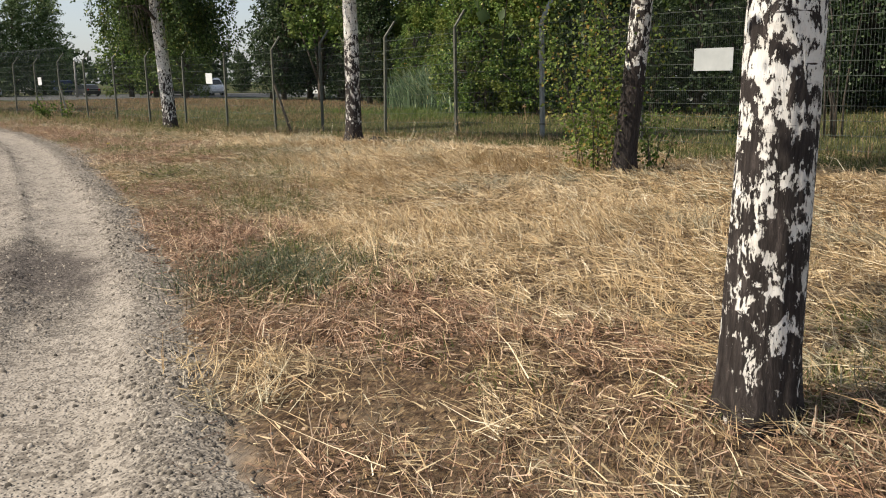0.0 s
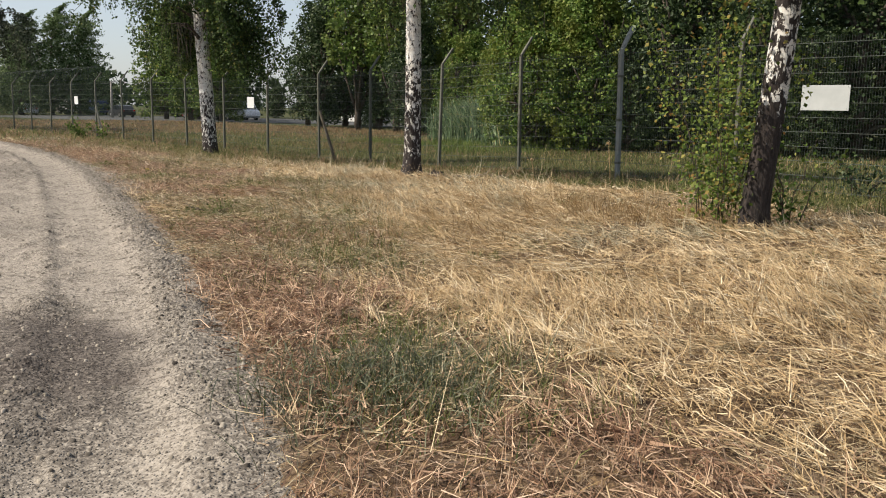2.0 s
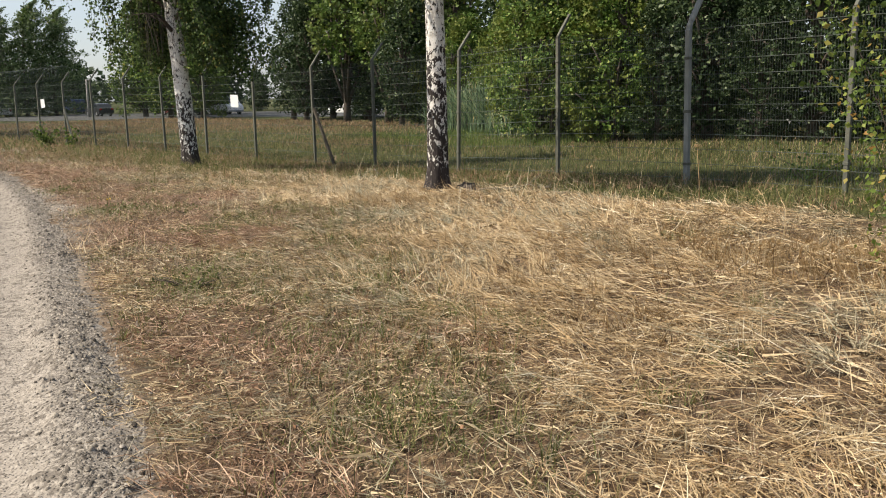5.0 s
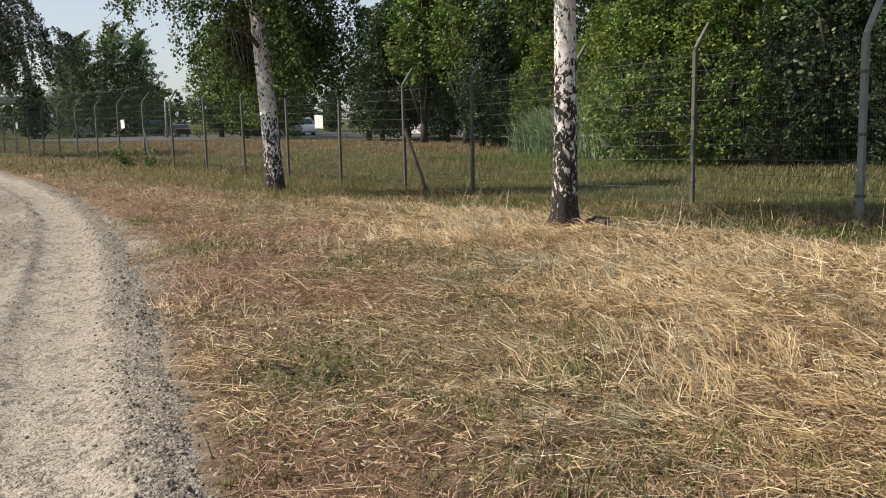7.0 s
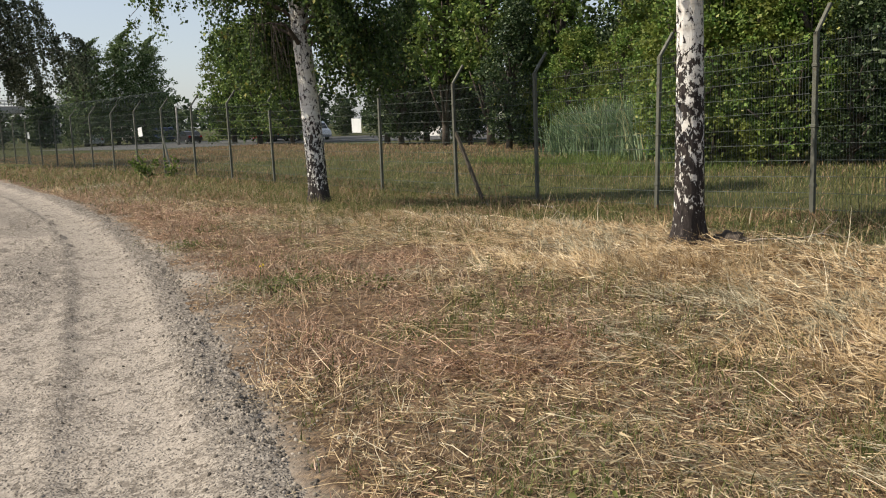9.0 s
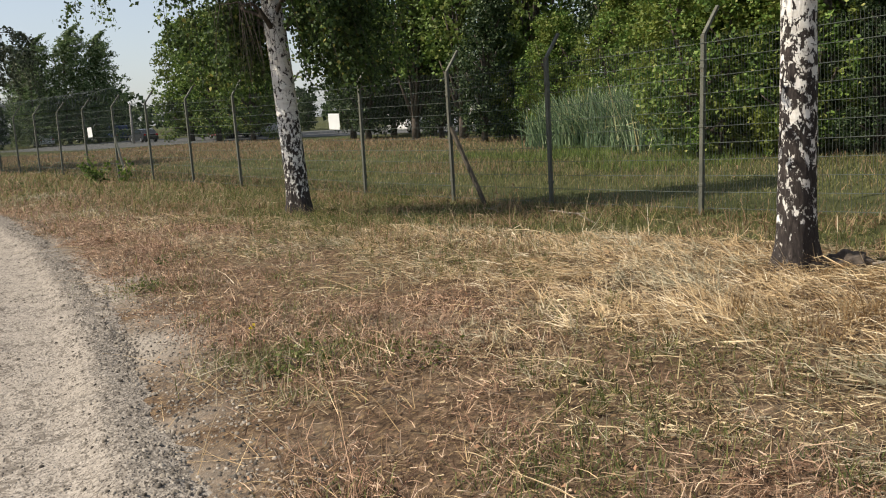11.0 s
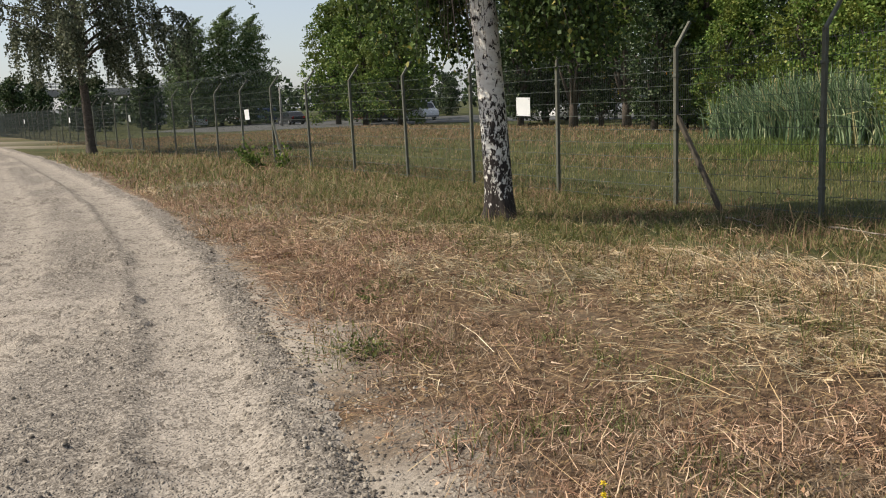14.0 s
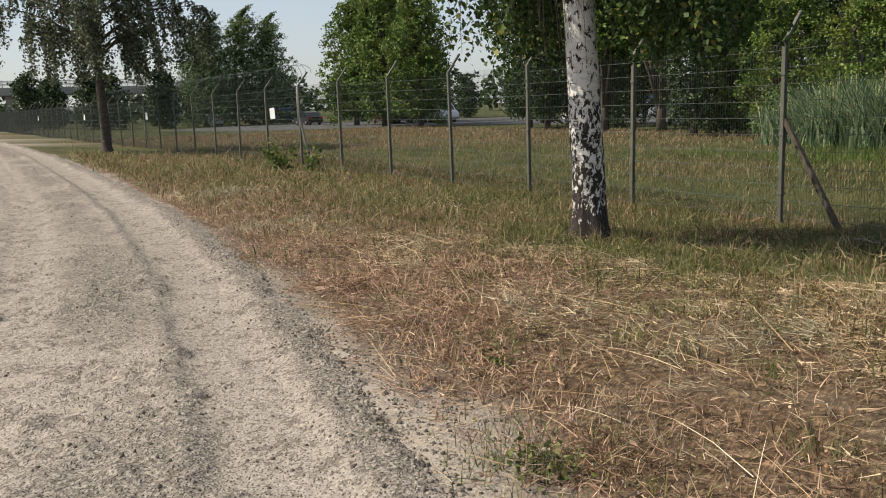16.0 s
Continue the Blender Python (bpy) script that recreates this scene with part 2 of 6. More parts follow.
        lent = n.ramp(dash, (0.68 if key == "bark_old" else 0.65, 0.0), (0.72 if key == "bark_old" else 0.68, 1.0))
        white = n.ramp(n.noise(5, 5, 0.7, n.place((1, 1, 2.5))), (0.25, (0.50, 0.46, 0.41)), (0.5, (0.76, 0.735, 0.69)), (0.8, (0.86, 0.85, 0.82)))
        furrow = n.noise(26, 6, 0.75, n.place((1.6, 1.6, 0.3)))
        dark = n.ramp(furrow, (0.3, (0.012, 0.010, 0.009)), (0.55, (0.05, 0.041, 0.038)), (0.75, (0.14, 0.115, 0.105)))
        c = n.mix(n.calc("MAXIMUM", black, lent), white, dark)
        n.color(c)
        n.bump(n.mix(0.55, furrow, n.calc("MULTIPLY", black, furrow)), 0.9, 0.025)
        mats[key] = n.m
    n = Nodes("twig_bark", 0.9)
    n.color(n.ramp(n.noise(12, 5), (0.3, (0.035, 0.028, 0.022)), (0.7, (0.13, 0.105, 0.085)))).bump(n.noise(40, 4), 0.5, 0.01)
    mats["twig"] = n.m
    n = Nodes("pale_bark", 0.9)
    n.color(n.ramp(n.noise(9, 5, 0.7, n.place((1, 1, 0.4))), (0.3, (0.12, 0.10, 0.08)), (0.7, (0.33, 0.29, 0.24)))).bump(n.noise(30, 4), 0.5, 0.01)
    mats["pale_bark"] = n.m
    n = Nodes("weathered_post", 0.75, 0.2)
    c = n.ramp(n.noise(6, 6, 0.7, n.place((1, 1, 0.35))), (0.3, (0.075, 0.077, 0.062)), (0.55, (0.125, 0.128, 0.105)), (0.8, (0.20, 0.20, 0.165)))
    c = n.mix(n.ramp(n.noise(14, 4), (0.6, 0.0), (0.72, 0.6)), c, (0.12, 0.075, 0.045))
    n.color(c).bump(n.noise(50, 4), 0.3, 0.004)
    mats["post"] = n.m
    n = Nodes("rusty_post", 0.9, 0.1)
    c = n.ramp(n.noise(8, 6, 0.7, n.place((1, 1, 0.35))), (0.3, (0.05, 0.042, 0.032)), (0.6, (0.10, 0.086, 0.066)), (0.85, (0.18, 0.158, 0.128)))
    n.color(c).bump(n.noise(50, 4), 0.4, 0.005)
    mats["rusty_post"] = n.m
    n = Nodes("pale_post", 0.8, 0.1)
    c = n.ramp(n.noise(7, 6, 0.7, n.place((1, 1, 0.35))), (0.3, (0.17, 0.18, 0.17)), (0.6, (0.27, 0.28, 0.265)), (0.85, (0.36, 0.36, 0.34)))
    n.color(c).bump(n.noise(50, 4), 0.3, 0.004)
    mats["pale_post"] = n.m
    n = Nodes("galvanised_wire", 0.65, 0.25, 0.3)
    n.color(n.ramp(n.noise(5, 4), (0.3, (0.062, 0.074, 0.066)), (0.7, (0.13, 0.147, 0.132))))
    mats["wire"] = n.m
    n = Nodes("white_board", 0.5, 0.0, 0.4)
    n.color(n.ramp(n.noise(3, 5), (0.3, (0.60, 0.62, 0.62)), (0.7, (0.72, 0.73, 0.73))))
    mats["board"] = n.m
    # darker copy of the white board: the wide board's shade is in its colour
    n = Nodes("shaded_board", 0.6, 0.0, 0.3)
    n.color(n.ramp(n.noise(3, 5), (0.3, (0.36, 0.38, 0.385)), (0.7, (0.46, 0.48, 0.48))))
    mats["shaded_board"] = n.m
    n = Nodes("asphalt", 0.9)
    n.color(n.ramp(n.noise(2, 6, 0.7), (0.3, (0.055, 0.055, 0.055)), (0.7, (0.11, 0.11, 0.105)))).bump(n.noise(80, 3), 0.3, 0.01)
    mats["asphalt"] = n.m
    for key, col in (("white", (0.72, 0.73, 0.74)), ("silver", (0.42, 0.44, 0.46)), ("blue", (0.02, 0.04, 0.12)), ("red", (0.17, 0.02, 0.028)), ("black", (0.02, 0.022, 0.026)), ("orange", (0.62, 0.22, 0.02)), ("plaster", (0.62, 0.58, 0.5)), ("grey", (0.22, 0.23, 0.24))):
        n = Nodes("paint_" + key, 0.3 if key != "plaster" else 0.9, 0.0, 0.5)
        n.color(n.mix(n.ramp(n.noise(4, 5), (0.45, 0.0), (0.75, 0.35)), col, tuple(0.75 * v + 0.04 for v in col)))
        mats[key] = n.m
    n = Nodes("dark_glass", 0.06, 0.0, 0.6)
    n.color((0.02, 0.025, 0.03))
    mats["glass"] = n.m
    n = Nodes("rubber", 0.85)
    n.color(n.ramp(n.noise(30, 3), (0.3, (0.015, 0.015, 0.015)), (0.7, (0.035, 0.034, 0.033))))
    mats["rubber"] = n.m
    n = Nodes("alloy", 0.35, 0.8)
    n.color(n.ramp(n.noise(8, 3), (0.3, (0.35, 0.36, 0.37)), (0.7, (0.55, 0.56, 0.57))))
    mats["alloy"] = n.m
    n = Nodes("lamp_glass", 0.15, 0.0, 0.6)
    n.color(n.ramp(n.noise(20, 2), (0.3, (0.6, 0.6, 0.58)), (0.7, (0.8, 0.8, 0.78))))
    mats["lamp_glass"] = n.m
    n = Nodes("tail_glass", 0.2)
    n.color(n.ramp(n.noise(20, 2), (0.3, (0.25, 0.01, 0.01)), (0.7, (0.4, 0.02, 0.02))))
    mats["tail_glass"] = n.m
    n = Nodes("concrete", 0.9)
    n.color(n.ramp(n.noise(4, 6, 0.7), (0.3, (0.20, 0.19, 0.175)), (0.7, (0.38, 0.37, 0.35)))).bump(n.noise(50, 4), 0.3, 0.01)
    mats["concrete"] = n.m
    return mats


MATS = make_materials()

# ---- building helpers ----
RNG = np.random.default_rng(7)


def part(name, bm, material, parent=None, label="", smooth=False):
    me = bpy.data.meshes.new(name)
    bm.to_mesh(me)
    bm.free()
    if smooth:
        me.polygons.foreach_set("use_smooth", [True] * len(me.polygons))
    me.materials.append(material)
    ob = new(name, me)
    if parent:
        ob.parent = parent
    if label:
        ob["label"] = label
    return ob


def quick_mesh(name, co, faces, material, parent=None, smooth=False):
    """A mesh from arrays of corner places and of equal-sided faces."""
    me = bpy.data.meshes.new(name)
    k = faces.shape[1]
    me.vertices.add(len(co))
    me.vertices.foreach_set("co", np.ascontiguousarray(co, np.float32).ravel())
    me.loops.add(faces.size)
    me.loops.foreach_set("vertex_index", np.ascontiguousarray(faces, np.int32).ravel())
    me.polygons.add(len(faces))
    me.polygons.foreach_set("loop_start", np.arange(0, faces.size, k, dtype=np.int32))
    me.update(calc_edges=True)
    if smooth:
        me.polygons.foreach_set("use_smooth", np.ones(len(faces), bool))
    me.materials.append(material)
    ob = new(name, me)
    if parent:
        ob.parent = parent
    return ob


def box(bm, size, at=(0, 0, 0), turn=None, bevel=0.0):
    m = Matrix.Translation(at) @ (turn if turn else Matrix()) @ Matrix.Diagonal((*size, 1))
    made = bmesh.ops.create_cube(bm, size=1.0, matrix=m)["verts"]
    if bevel:
        edges = list({e for v in made for e in v.link_edges})
        bmesh.ops.bevel(bm, geom=edges, offset=bevel, segments=1, affect="EDGES")


def tube(bm, points, radii, sides=8, cap=True):
    """A round bar along points, with a radius at each."""
    rings = []
    pts = [Vector(p) for p in points]
    for i, p in enumerate(pts):
        d = (pts[min(i + 1, len(pts) - 1)] - pts[max(i - 1, 0)]).normalized()
        a = d.orthogonal().normalized() if abs(d.z) < 0.9 else (Vector((1, 0, 0)) - d * d.x).normalized()
        b = d.cross(a)
        r = radii[i] if isinstance(radii, (list, tuple)) else radii
        rings.append([bm.verts.new(p + (a * math.cos(q) + b * math.sin(q)) * r) for q in (2 * math.pi * k / sides for k in range(sides))])
    for r0, r1 in zip(rings, rings[1:]):
        for k in range(sides):
            bm.faces.new((r0[k], r0[(k + 1) % sides], r1[(k + 1) % sides], r1[k]))
    if cap:
        bm.faces.new(rings[-1])
        bm.faces.new(rings[0][::-1])


def lattice(x, y, scale, seed=0):
    """Smooth value noise from 0 to 1 on arrays."""
    x, y = np.asarray(x) * scale + 37.3 * seed, np.asarray(y) * scale - 11.7 * seed
    i, j = np.floor(x).astype(np.int64), np.floor(y).astype(np.int64)
    u, v = x - i, y - j
    u, v = u * u * (3 - 2 * u), v * v * (3 - 2 * v)

    def at(a, b):
        h = (a * 374761393 + b * 668265263 + seed * 1442695) & 0x7FFFFFFF
        h = ((h ^ (h >> 13)) * 1274126177) & 0x7FFFFFFF
        return ((h ^ (h >> 16)) & 0xFFFF) / 65535.0

    return (at(i, j) * (1 - u) + at(i + 1, j) * u) * (1 - v) + (at(i, j + 1) * (1 - u) + at(i + 1, j + 1) * u) * v


def fbm(x, y, scale, seed=0):
    return 0.55 * lattice(x, y, scale, seed) + 0.3 * lattice(x, y, scale * 2.1, seed + 5) + 0.15 * lattice(x, y, scale * 4.3, seed + 9)


# ---- plan ----
EDGE = np.array([(40, -22), (16, -7), (8, -0.2), (4.6, 3.0), (2.7, 4.7), (0.9, 6.75), (-1.0, 8.7), (-3.4, 10.95), (-5.6, 12.9), (-8.6, 15.5), (-10.5, 17.05), (-14, 19.6), (-19, 22.7), (-25, 26.0), (-39, 33.4), (-54, 40.7), (-90, 57), (-160, 90)], float)
U1, U2 = np.array((-0.875, 0.484)), np.array((-0.909, 0.416))
P0 = np.array((-10.95, 26.95))
POSTS = [P0 - 2.96 * k * U1 for k in range(9, 0, -1)] + [P0 + 3.0 * k * np.array((-0.903, 0.43)) for k in range(0, 4)]
POSTS += [POSTS[-1] + 3.0 * k * U2 for k in range(1, 40)]
FIRST = 9  # place of the braced post in POSTS
for k, shift in ((9, -0.06), (8, 0.08), (7, -0.10), (6, -0.07), (4, 0.32), (3, 0.54)):  # posts set out unevenly
    POSTS[k] = POSTS[k] + shift * U1


def signed(x, y, line):
    """Distance to a line of points, positive on the fence's side of it, and how far along it."""
    x, y = np.asarray(x, float), np.asarray(y, float)
    best = np.full(x.shape, 1e9)
    side = np.zeros(x.shape)
    for a, b in zip(line[:-1], line[1:]):
        ab = b - a
        t = np.clip(((x - a[0]) * ab[0] + (y - a[1]) * ab[1]) / (ab @ ab), 0, 1)
        dx, dy = x - a[0] - t * ab[0], y - a[1] - t * ab[1]
        d = np.hypot(dx, dy)
        s = np.where(ab[0] * dy - ab[1] * dx < 0, 1.0, -1.0)
        near = d < best
        best, side = np.where(near, d, best), np.where(near, s, side)
    return best * side


FENCE_LINE = np.array([POSTS[0] - 40 * U1, P0, POSTS[12], POSTS[-1] + 60 * U2])


def road_d(x, y):
    return signed(x, y, EDGE)


def fence_d(x, y):
    """Positive behind the fence."""
    return signed(x, y, FENCE_LINE)


def ground_z(x, y):
    """The lie of the land: a soft fall towards the fence, level past it."""
    d, f = road_d(x, y), fence_d(x, y)
    fall = np.clip((f + 6.5) / 6.0, 0, 1)
    z = -0.38 * fall * fall * (3 - 2 * fall) * np.clip((2.0 - np.asarray(x)) / 12.0, 0.2, 1)
    near = np.clip(1 - np.hypot(np.asarray(x) + 5, np.asarray(y) - 14) / 60.0, 0, 1)
    z = z + near * (0.07 * (fbm(x, y, 0.45, 3) - 0.5) + 0.06 * (fbm(x, y, 2.2, 4) - 0.5)) * np.clip(d / 1.2, 0.15, 1)
    return z


def road_z(x, y):
    d = road_d(x, y)
    x, y = np.asarray(x), np.asarray(y)
    lug = 0.012 * np.exp(-((d + 0.62) / 0.22) ** 4) * np.sin((x - y) * 21.0 + 3.0 * np.sign(d + 0.62)) * np.clip((fbm(x, y, 0.4, 8) - 0.45) * 5, 0, 1)
    rut = lug - 0.030 * np.exp(-((d + 0.62) / 0.27) ** 4) - 0.030 * np.exp(-((d + 2.05) / 0.27) ** 4)
    berm = 0.028 * np.exp(-((d + 0.18) / 0.16) ** 2) + 0.016 * np.exp(-((d + 0.96) / 0.07) ** 2)
    clods = 1 - 0.75 * np.exp(-((d + 0.55) / 0.22) ** 4)
    crumb = np.clip(lattice(x, y, 9.0, 91) - 0.6, 0, 1) + 0.7 * np.clip(lattice(x, y, 16.0, 92) - 0.62, 0, 1)
    crumb = 0.12 * crumb * (0.10 + 0.90 * np.clip((fbm(x, y, 0.9, 93) - 0.40) * 5, 0, 1)) * clods
    return rut + berm + crumb + 0.03 * (fbm(x, y, 0.9, 6) - 0.5) + 0.05 * (fbm(x, y, 4.5, 7) - 0.5) * clods


def loose_share(x, y):
    """Where loose dark gravel lies on the track: the rim, the crown between the wheel lines, odd patches."""
    x, y = np.asarray(x, float), np.asarray(y, float)
    d = road_d(x, y) + 0.16 * (fbm(x, y, 0.7, 15) - 0.5)
    patch = np.clip((fbm(x, y, 0.55, 16) - 0.38) * 4.5, 0, 1)
    rim = 0.85 * np.exp(-((d + 0.15) / 0.13) ** 2) * (0.6 + 0.5 * patch)
    crown = 0.35 * np.exp(-((d + 0.94) / 0.07) ** 2) + 0.62 * np.exp(-((d + 1.32) / 0.36) ** 2) * patch + 0.45 * np.exp(-((d + 3.0) / 0.7) ** 2) * patch
    spill = 1.35 * np.exp(-(((x + 0.25) + (y - 6.75)) / 0.62) ** 2 - (((x + 0.25) - (y - 6.75)) / 2.1) ** 2) * np.clip(0.15 + (fbm(x, y, 2.4, 18) - 0.36) * 4.5, 0, 1)
    smooth = 0.25 * np.exp(-((d + 0.55) / 0.2) ** 2) + 0.2 * np.exp(-((d + 2.05) / 0.24) ** 2)
    return np.clip(rim + crown + spill - smooth, 0, 1)


def steps(lo, hi, fine, far, grow=1.35):
    mid = list(np.arange(lo, hi + fine / 2, fine))
    up, s = [], fine
    while (up[-1] if up else hi) < far:
        s *= grow
        up.append((up[-1] if up else hi) + s)
    down, s = [], fine
    while (down[-1] if down else lo) > -far:
        s *= grow
        down.append((down[-1] if down else lo) - s)
    return np.array(down[::-1] + mid + up)


def grid_faces(nx, ny):
    i = np.arange(nx - 1)[:, None] * ny + np.arange(ny - 1)[None, :]
    i = i.ravel()
    return np.stack((i, i + ny, i + ny + 1, i + 1), 1)


def mown_to(x, y):
    """Where the mown straw ends and the uncut strip along the fence begins, as a distance to the fence."""
    x, y = np.asarray(x, float), np.asarray(y, float)
    return -2.6 - 0.9 * np.clip((-5.5 - x) / 2.5, 0, 1) - 1.9 * np.clip((-8.5 - x) / 2.5, 0, 1) + 1.1 * (fbm(x, y, 0.6, 83) - 0.5) + 0.8 * (fbm(x, y, 2.4, 84) - 0.5)


def near_spots(x, y, spots):
    """From 0 to 1: how near a place is to any of the round patches x, y, radius."""
    v = np.zeros(np.shape(x))
    for a, b, r in spots:
        v = np.maximum(v, np.exp(-((x - a) ** 2 + (y - b) ** 2) / (r * r)))
    return np.clip(1.5 * v * (0.45 + 1.1 * fbm(x, y, 1.9, 85)), 0, 1)


RUST = [(0.25, 7.74, 0.5), (2.2, 6.4, 0.55), (2.7, 6.05, 0.4), (3.5, 6.3, 0.35), (-0.5, 8.4, 0.55), (0.6, 7.2, 0.3), (-5.8, 14.7, 0.7), (-2.1, 14.7, 0.7), (-2.4, 10.8, 0.5), (-6.1, 14.2, 0.5), (-4.6, 13.9, 0.7), (-8.3, 16.0, 0.5), (-6.7, 16.9, 0.5), (-14.4, 20.6, 1.2), (-5.2, 19.8, 1.0), (-16.8, 23.0, 1.0), (-13.2, 19.4, 0.8), (-11.6, 18.3, 0.6), (-11.4, 20.5, 0.9), (-9.1, 17.2, 0.4)]
OLIVE = [(1.15, 7.4, 0.6), (1.4, 6.9, 0.45), (-1.2, 10.3, 0.9), (-0.2, 9.4, 0.6), (-3.6, 12.6, 0.8), (-2.7, 11.2, 1.0), (-4.65, 15.1, 1.0), (-7.1, 15.4, 0.5), (-5.0, 15.8, 0.8), (-4.4, 12.5, 0.7), (-14.3, 23.1, 2.0), (-7.5, 18.8, 0.7), (-23.7, 26.0, 2.0), (-17.5, 23.6, 1.6), (-2.2, 13.1, 0.3), (-3.2, 11.7, 0.35)]
PALE = [(-0.2, 11.6, 0.6), (-2.0, 12.9, 0.6), (-1.0, 12.4, 0.5), (-2.5, 14.1, 0.5), (-0.87, 13.1, 0.6), (-0.5, 12.3, 0.5), (1.6, 9.0, 0.7), (3.2, 9.6, 0.8), (1.0, 14.2, 1.2), (-4.4, 16.8, 0.8), (2.2, 5.5, 0.45), (3.4, 5.2, 0.5)]
GREY = [(-7.4, 16.5, 0.7), (-8.4, 17.3, 0.6), (-9.3, 17.6, 0.6), (-9.4, 18.2, 0.6), (-10.2, 17.9, 0.4)]


def build_ground():
    xs, ys = steps(-22, 8, 0.16, 2500), steps(1, 28, 0.16, 2500)
    x, y = np.meshgrid(xs, ys, indexing="ij")
    x, y = x.ravel(), y.ravel()
    z = ground_z(x, y)
    d = road_d(x, y)
    on_road = np.clip((-d - 0.05) / 0.3, 0, 1) * np.clip((d + 10.5) / 0.4, 0, 1)
    z = z - 0.14 * on_road
    ob = quick_mesh("ground", np.stack((x, y, z), 1), grid_faces(len(xs), len(ys)), MATS["soil"], smooth=True)
    dust = np.clip((0.08 + 0.55 * np.exp(-((x + 8.6) / 2.4) ** 2) + 0.2 * np.exp(-((x + 12) / 5) ** 2) - d) / 0.2, 0, 1) * np.clip((fbm(x, y, 1.1, 14) - 0.3) * 4, 0, 1)
    turf = np.clip((fence_d(x, y) - mown_to(x, y)) / 0.8, 0, 1)
    far = np.clip((np.hypot(x + 8, y - 15) - 26) / 8, 0, 1) * (d > 0)
    for key, v in (("dust", dust), ("turf", np.maximum(turf, far))):
        ob.data.attributes.new(key, "FLOAT", "POINT").data.foreach_set("value", v.astype(np.float32))
    tagged(ob, "dry brown soil under sun-bleached grass", "ground", kind="structure")


def build_road():
    dense = []
    for a, b in zip(EDGE[:-1], EDGE[1:]):
        n = max(2, int(np.hypot(*(b - a)) / (0.036 if -18 < b[0] < 6 else 0.075 if -26 < b[0] < 9 else 0.8)))
        dense += [a + (b - a) * k / n for k in range(n)]
    line = np.array(dense)
    for _ in range(120):
        line[1:-1] = 0.25 * line[:-2] + 0.5 * line[1:-1] + 0.25 * line[2:]
    tan = np.gradient(line, axis=0)
    tan /= np.linalg.norm(tan, axis=1)[:, None]
    right = np.stack((tan[:, 1], -tan[:, 0]), 1)
    across = np.concatenate((np.arange(0.18, -2.7, -0.036), np.arange(-2.75, -3.6, -0.1), np.linspace(-3.7, -10.6, 24)))
    pos = line[:, None, :] + right[:, None, :] * across[None, :, None]
    x, y = pos[..., 0].ravel(), pos[..., 1].ravel()
    wob = (0.30 * (fbm(x, y, 0.8, 11) - 0.5) + 0.22 * (fbm(x, y, 3.2, 12) - 0.5))
    w = np.repeat(np.clip(1 + (across[None, :] - 0.18) / 0.5, 0, 1), len(line), 0).ravel()
    r = np.repeat(right[:, None, :], len(across), 1).reshape(-1, 2)
    x, y = x + r[:, 0] * wob * w, y + r[:, 1] * wob * w
    z = road_z(x, y)
    lip = np.repeat(np.clip((across[None, :] + 0.05) / 0.23, 0, 1), len(line), 0).ravel()
    z = np.where(lip > 0, z * (1 - lip) + (ground_z(x, y) - 0.03) * lip, z)
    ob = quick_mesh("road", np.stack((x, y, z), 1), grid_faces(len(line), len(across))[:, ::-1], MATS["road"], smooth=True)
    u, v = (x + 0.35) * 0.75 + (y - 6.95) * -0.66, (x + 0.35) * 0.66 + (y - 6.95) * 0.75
    dark_patch = np.clip(1.7 - ((u / 1.15) ** 2 + (v / 0.50) ** 2) ** 0.5 * 1.5 + 1.6 * (fbm(x, y, 2.2, 97) - 0.5), 0, 1)  # a ragged oval patch of darker gravel colour
    ob.data.attributes.new("dark_patch", "FLOAT", "POINT").data.foreach_set("value", dark_patch.astype(np.float32))
    ob.data.attributes.new("loose", "FLOAT", "POINT").data.foreach_set("value", loose_share(x, y).astype(np.float32))
    tagged(ob, "pale compacted gravel track with tyre ruts", "road", kind="structure")


build_ground()
build_road()


